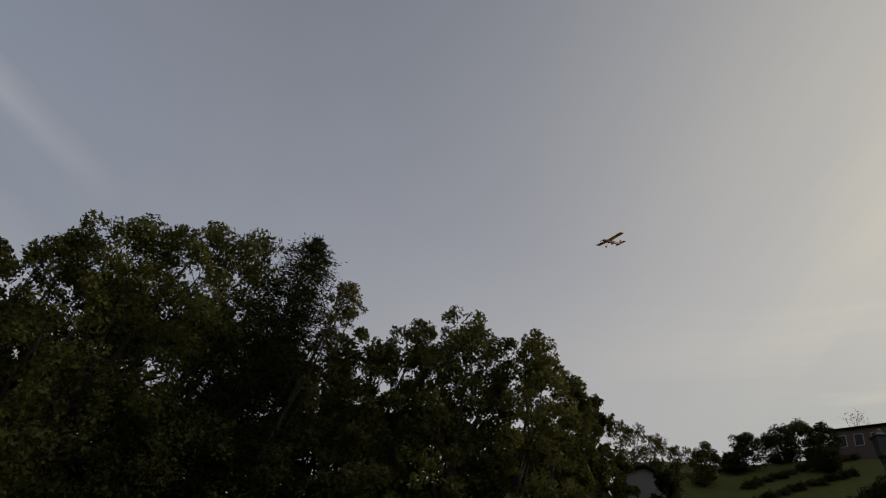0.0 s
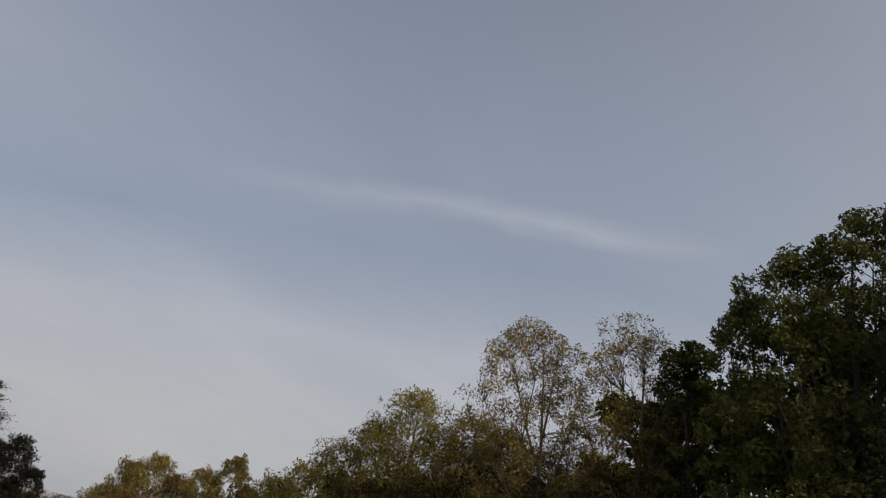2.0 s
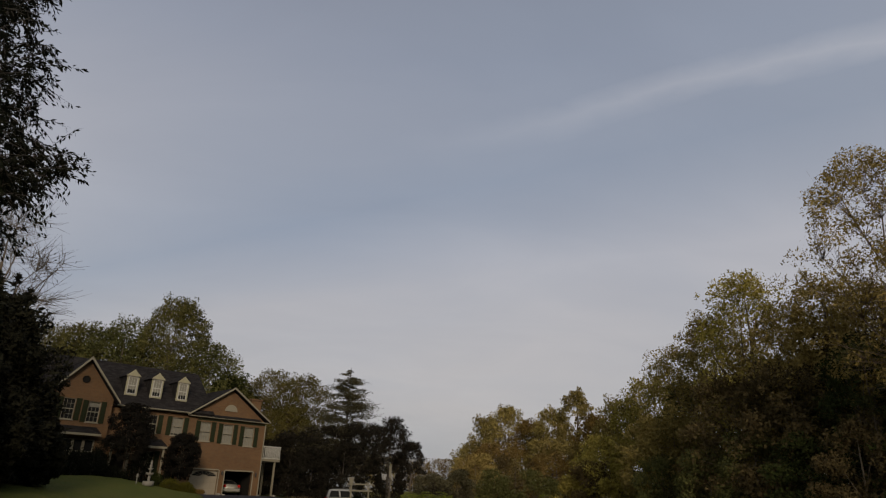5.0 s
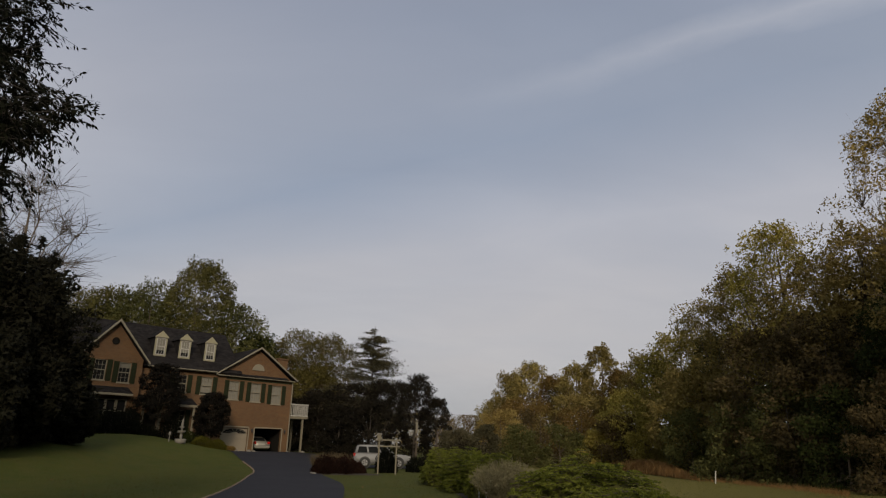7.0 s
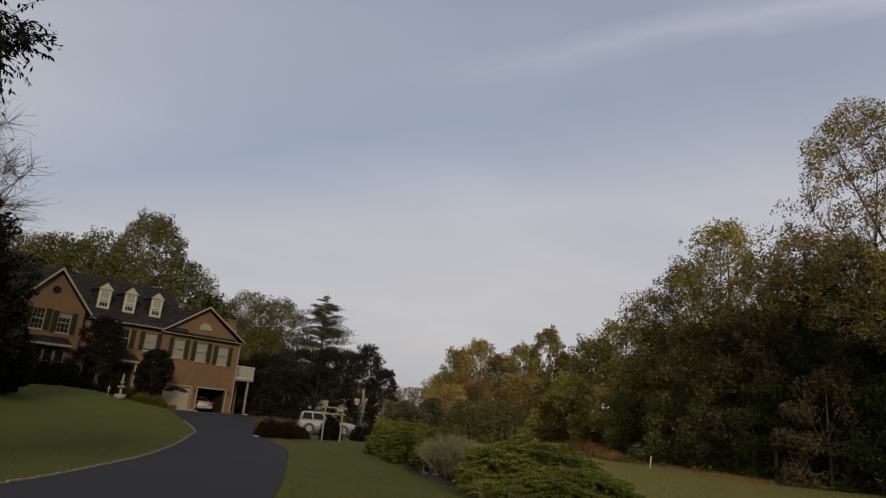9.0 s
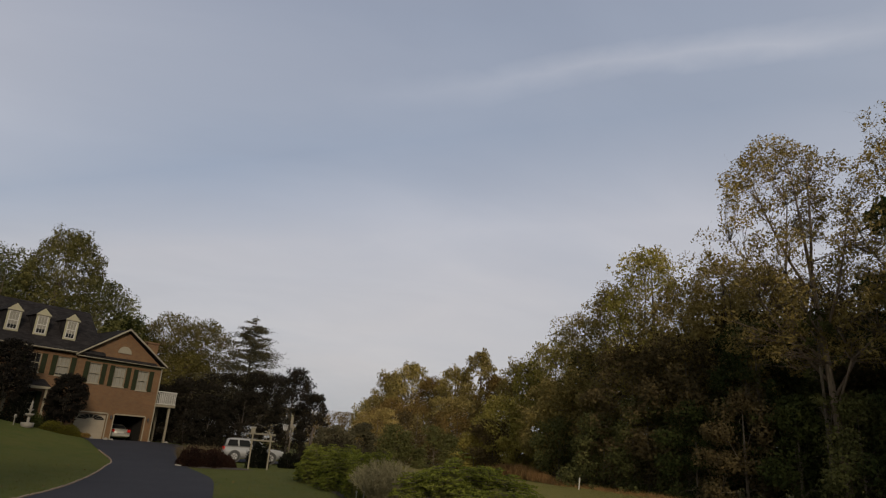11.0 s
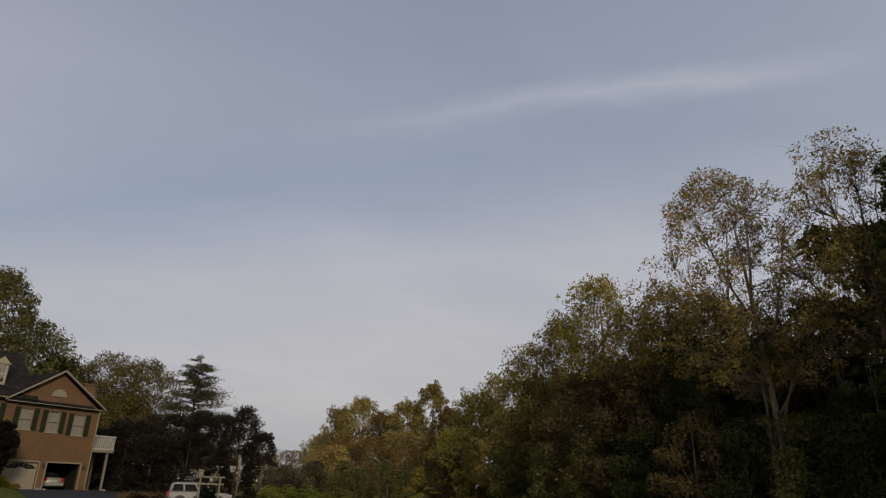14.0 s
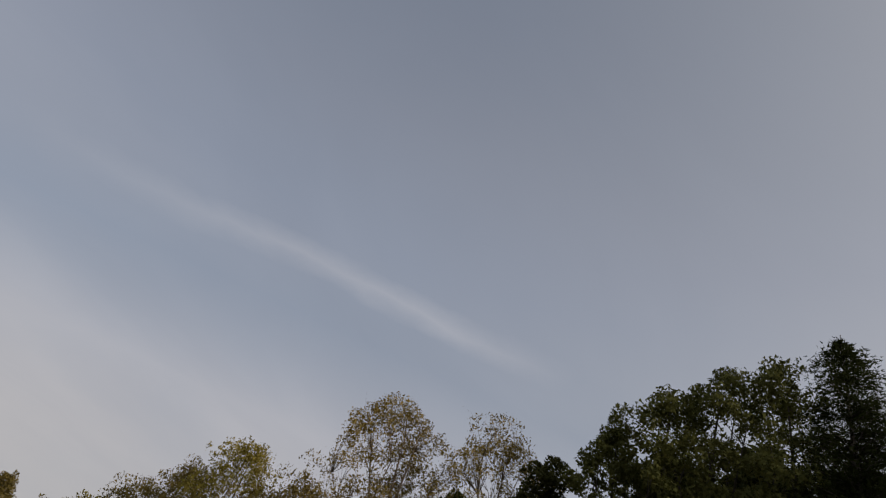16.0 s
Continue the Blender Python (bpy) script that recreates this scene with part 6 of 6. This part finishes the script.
# ---- model aeroplane ----
def model_aeroplane():
    m = Matrix(AEROPLANE)
    yellow = plain("yellow_wing_film", (0.40, 0.25, 0.025), 0.4)
    red = plain("dark_red_film", (0.16, 0.035, 0.02), 0.4)
    top = thing("model_aeroplane", "yellow high-winged model aeroplane in flight", "model plane", m)
    V, F = [], []
    tube_into(V, F, [Vector((0.56, 0, 0)), Vector((0.50, 0, 0)), Vector((0.25, 0, 0.01)), Vector((-0.15, 0, 0.01)), Vector((-0.62, 0, 0.03))], [0.03, 0.062, 0.075, 0.065, 0.022], 10)
    mesh_object("fuselage", V, F, red, top, True)
    part("spinner", lathe([(0.035, 0.0), (0.03, 0.03), (0.005, 0.07)], 10), M_WHITE, top).matrix_local = Matrix.Translation((0.56, 0, 0)) @ Matrix.Rotation(radians(90), 4, "Y")
    for sg in (-1, 1):
        bm = bmesh.new()
        prof = [(0.27, 0.085), (0.20, 0.115), (0.05, 0.11), (-0.02, 0.088), (0.10, 0.082)]
        rings = []
        for y, dz in ((0.0, 0.0), (0.70, 0.035), (0.75, 0.04)):
            rings.append([bm.verts.new((x if y < 0.72 else 0.125 + (x - 0.125) * 0.8, sg * y, z + dz)) for x, z in prof])
        for a, b in zip(rings, rings[1:]):
            for i in range(5):
                bm.faces.new((a[i], a[(i + 1) % 5], b[(i + 1) % 5], b[i]))
        bm.faces.new(rings[0])
        bm.faces.new(rings[-1])
        part("wing", bm, yellow, top, "yellow film-covered wing")
        part("tailplane", box(-0.66, -0.50, 0.006 if sg > 0 else -0.26, 0.26 if sg > 0 else -0.006, 0.035, 0.047, 0.004), red, top)
        V, F = [], []
        tube_into(V, F, [Vector((0.22, sg * 0.03, -0.05)), Vector((0.24, sg * 0.16, -0.19))], [0.008, 0.008], 4)
        mesh_object("gear_leg", V, F, M_BLACK, top)
        wbm = lathe([(0.02, -0.015), (0.045, -0.012), (0.045, 0.012), (0.02, 0.015)], 14)
        bmesh.ops.rotate(wbm, cent=(0, 0, 0), matrix=Matrix.Rotation(radians(90), 3, "X"), verts=wbm.verts)
        part("landing_wheel", wbm, M_RUBBER, top).location = (0.24, sg * 0.175, -0.19)
    bm = bmesh.new()
    prism([(-0.66, 0.04), (-0.50, 0.04), (-0.60, 0.22), (-0.68, 0.22)], -0.006, 0.006, bm=bm)
    part("fin", bm, red, top)
    part("propeller", box(0.60, 0.608, -0.13, 0.13, -0.014, 0.014), M_BLACK, top)


AEROPLANE = ((-0.4032, -0.8729, -0.2747, 21.118), (0.8026, -0.4816, 0.3520, -8.483), (-0.4396, -0.0786, 0.8948, 22.405), (0.0000, 0.0000, 0.0000, 1.0000))
model_aeroplane()


# ---- south-east bank: shrubs, trees, houses, lamp post ----
for az, el, dist, wd, lf, sh, sd in ((116.2, 26.9, 72, 4.2, L_WISP, "round", 202), (119.2, 27.9, 80, 5.4, L_DARK, "round", 203), (118.2, 26.6, 79, 3.6, L_DARK, "dome", 207), (121.6, 28.5, 83, 5.6, L_DARK, "round", 204), (123.3, 28.9, 84, 5.8, L_DEEP, "round", 205), (124.9, 28.7, 84, 4.8, L_DARK, "round", 206), (125.2, 27.3, 77, 4.4, L_DARK, "round", 201), (129.4, 24.9, 61, 6, L_DARK, "dome", 208), (110.9, 25.4, 44, 2.8, L_DEEP, "egg", 219), (114.2, 24.6, 45, 2.4, L_DARK, "egg", 220), (132.4, 29.4, 90, 8, L_DARK, "round", 209)):
    p, h = top_height(az, el, dist)
    broadleaf(p, h, wd, sd, lf, M_BARKDARK, "dark rounded tree on the garden bank", low=0.06, shape=sh, clumps=90, count=6000, size=0.24, limbs=5, group="trees on the bank", puff=0.13, ragged=0.5)
for az, el, dist, wd, sd in ((109.8, 28.2, 56, 4.6, 215), (110.9, 28.0, 60, 5.0, 216), (112.6, 27.5, 61, 5.0, 217), (114.2, 26.8, 62, 4.4, 218)):
    p, h = top_height(az, el, dist)
    broadleaf(p, h, wd, sd, L_WISP, M_BARKDARK, "thin-leaved tree with upright boughs on the bank", low=0.12, shape="vase", clumps=110, count=2600, size=0.20, limbs=10, group="thin trees on the bank", puff=0.08, twigs=3)
p, h = top_height(127.6, 29.7, 91)
broadleaf(p, h, 5, 210, L_MAST, M_BARK, "bare twiggy tree on the bank", low=0.3, shape="round", clumps=80, count=150, size=0.2, limbs=12, puff=0.08, twigs=2)
for k in range(26):
    rng = np.random.default_rng(300 + k)
    az = 119.6 + 0.62 * (k // 2) + rng.uniform(-0.2, 0.2)
    p = place(az, (72.4 + 1.6 * (az - 119.9) if k % 2 else 67.0 + 1.5 * (az - 121.4)) + rng.uniform(-0.5, 0.5))
    shrub(p, rng.uniform(0.6, 1.2), rng.uniform(0.5, 0.8), rng.uniform(0.5, 1.0), 300 + k, (L_DARK, L_DARK, L_BROWN)[k % 3], "low shrub in a terraced bed on the bank", count=700, size=0.18, group="terraced beds")


def far_house(az, dist, w, d, h, roof, turn, wall, label, rows, cols):
    p = place(az, dist)
    top = thing("building", label, "house", Matrix.Translation(p) @ Matrix.Rotation(radians(turn), 4, "Z"))
    part("wall", box(-w / 2, w / 2, -d / 2, d / 2, -3.0, h), wall, top)
    for sg in (-1, 1):
        part("roof", slab([(sg * (w / 2 + 0.3), sg * -(d / 2 + 0.4), h - 0.1), (sg * (w / 2 + 0.3), 0, h + roof), (sg * -(w / 2 + 0.3), 0, h + roof), (sg * -(w / 2 + 0.3), sg * -(d / 2 + 0.4), h - 0.1)], 0.15), M_ROOF, top)
        part("gable", slab([(sg * w / 2, -d / 2, h), (sg * w / 2, d / 2, h), (sg * w / 2, 0, h + roof - 0.2)][::sg], 0.1), wall, top)
    for i in range(cols):
        for j in range(rows):
            x = -w / 2 + w * (i + 0.5) / cols
            z = 0.9 + j * 2.8
            for sg in (-1, 1):
                wn = part("window", box(x - 0.45, x + 0.45, sg * (d / 2 + 0.02) - 0.015, sg * (d / 2 + 0.02) + 0.015, z, z + 1.4), M_GLASS, top)
                part("frame", box(x - 0.53, x + 0.53, sg * (d / 2 + 0.01) - 0.012, sg * (d / 2 + 0.01) + 0.012, z - 0.08, z + 1.48), M_WHITE, wn)


M_GREYWALL = plain("pale_grey_siding", (0.15, 0.146, 0.138), 0.8)
M_BROWNWALL = plain("brown_brick_wall", (0.07, 0.052, 0.042), 0.85)
far_house(112.5, 50, 6, 2.8, 4.5, 0.8, -22, M_GREYWALL, "pale grey house half hidden behind the trees", 1, 2)
far_house(130.9, 90, 15, 6, 3.3, 0.8, 42, M_BROWNWALL, "long brown house on top of the bank", 1, 8)


def post_lantern():
    h = Vector((5.67, -7.28, 0))
    top = thing("lamp_post", "tall dark garden lamp post with a pale capped lantern", "lamp post", Matrix.Translation((h.x, h.y, hill(h.x, h.y))))
    zt = EYE_HEIGHT + 3.84 - hill(h.x, h.y)
    part("post", lathe([(0.06, -0.2), (0.06, 0.2), (0.04, 0.4), (0.028, zt - 0.36), (0.045, zt - 0.31)], 12), M_BLACK, top)
    g = part("lantern", lathe([(0.04, zt - 0.305), (0.06, zt - 0.28), (0.085, zt - 0.10), (0.085, zt - 0.085)], 6), M_BLACK, top, "dark lantern cage")
    part("cap", lathe([(0.11, zt - 0.082), (0.05, zt - 0.035), (0.035, zt - 0.015), (0.042, zt - 0.008), (0.008, zt + 0.03)], 6), M_STONE, g, "pale pagoda cap")
    part("lamp_arm", box(-0.12, 0.12, -0.012, 0.012, zt - 0.50, zt - 0.475), M_BLACK, top)


post_lantern()

# ---- rough grass and fallen leaves ----
def inside_drive(x, y):
    """True on the asphalt."""
    for (ax, ay), (bx, by) in zip(LEFT, LEFT[1:]):
        if ay <= y < by:
            lx = ax + (bx - ax) * (y - ay) / (by - ay)
            break
    else:
        return False
    for (ax, ay), (bx, by) in zip(RIGHT, RIGHT[1:]):
        if ay <= y < by:
            rx = ax + (bx - ax) * (y - ay) / (by - ay)
            break
    else:
        return False
    return lx - 0.12 < x < rx + 0.05


L_BLADE = leaf_material("lawn_blade", [(0.044, 0.047, 0.010), (0.072, 0.073, 0.017), (0.105, 0.100, 0.026)], 0.3)
L_FALLEN = leaf_material("fallen_brown_leaf", [(0.06, 0.045, 0.02), (0.10, 0.075, 0.032), (0.15, 0.115, 0.05)], 0.1)


def strewn(name, label, category, n, mat, seed, near, far, az0, az1, size, upright, slim, drop=0.0):
    rng = np.random.default_rng(seed)
    P = []
    while len(P) < n:
        d = near + (far - near) * rng.random() ** 1.35
        v = heading(rng.uniform(az0, az1)) * d
        if inside_drive(v.x, v.y) and rng.random() > drop:
            continue
        P.append((v.x, v.y, hill(v.x, v.y)))
    P = np.array(P)
    sz = size * rng.uniform(0.6, 1.4, n)
    ax = rng.normal(size=(n, 3)) * np.array([0.6, 0.6, 0.1]) + np.array([0, 0, upright])
    P[:, 2] += sz * (0.35 if upright else 0.05) + (0.0 if upright else 0.02)
    ob = leaves(name, P, ax, sz, mat, None, rng, slim, True)
    return tagged(ob, label, category, kind="stuff")


strewn("grass", "short uneven blades of lawn grass", "grass", 30000, L_BLADE, 400, 8.5, 46, -42, 40, 0.06, 1.0, 0.22)
strewn("fallen_leaves", "scattered brown fallen leaves on the lawn", "leaves", 260, L_FALLEN, 401, 9, 50, -42, 40, 0.09, 0.0, 0.7, 0.15)


def tall_grass():
    """Rust-coloured dry grass along the foot of the wood."""
    rng = np.random.default_rng(402)
    P, A, S = [], [], []
    while len(P) < 20000:
        az = rng.uniform(10.5, 30.0)
        edge = 72 - (az - 11.6) * 2.9 if az < 20 else 48.5 - (az - 20) * 1.2
        edge = max(edge, 33.0)
        d = edge + rng.normal() * 1.6 + 1.2
        v = heading(az) * d
        patch = noise.noise(Vector((v.x * 0.35, v.y * 0.35, 3.0))) * 0.5 + 0.5
        full = smooth((az - 10.5) / 3) * smooth((21 - az) / 5)
        if rng.random() > 0.02 + patch * (0.10 + 0.9 * full):
            continue
        tall = (0.24 + 1.05 * full * patch) * rng.uniform(0.5, 1.3)
        P.append((v.x, v.y, hill(v.x, v.y) + tall * 0.46))
        A.append((rng.normal() * 0.34, rng.normal() * 0.34, 1.0))
        S.append(tall)
    ob = leaves("tall_grass", np.array(P), np.array(A), np.array(S), L_STRAW, None, rng, 0.07)
    tagged(ob, "tall rusty dry grass at the foot of the wood", "grass", kind="stuff")


tall_grass()

# ---- brick edging along the drive ----
edging = thing("drive_edging", "pale brick edging along the driveway's lawn side", "edging", kind="structure")
line = spline(LEFT, 900)
brick = None
gone = 0.0
for a, b in zip(line, line[1:]):
    gone += (b - a).length
    if gone < 0.225 or not (6.0 < a.y < 46):
        continue
    gone = 0.0
    if brick is None:
        bm = box(-0.105, 0.105, -0.038, 0.038, -0.05, 0.018, 0.010)
        brick = part("brick", bm, M_KERB, edging)
        ob = brick
    else:
        ob = brick.copy()
        scene.collection.objects.link(ob)
    r = random.uniform
    ob.location = (a.x + r(-0.01, 0.01), a.y, hill(a.x, a.y) + 0.045 + r(-0.012, 0.012))
    ob.rotation_euler = (r(-0.05, 0.05), r(-0.05, 0.05), math.atan2(b.y - a.y, b.x - a.x) + r(-0.06, 0.06))
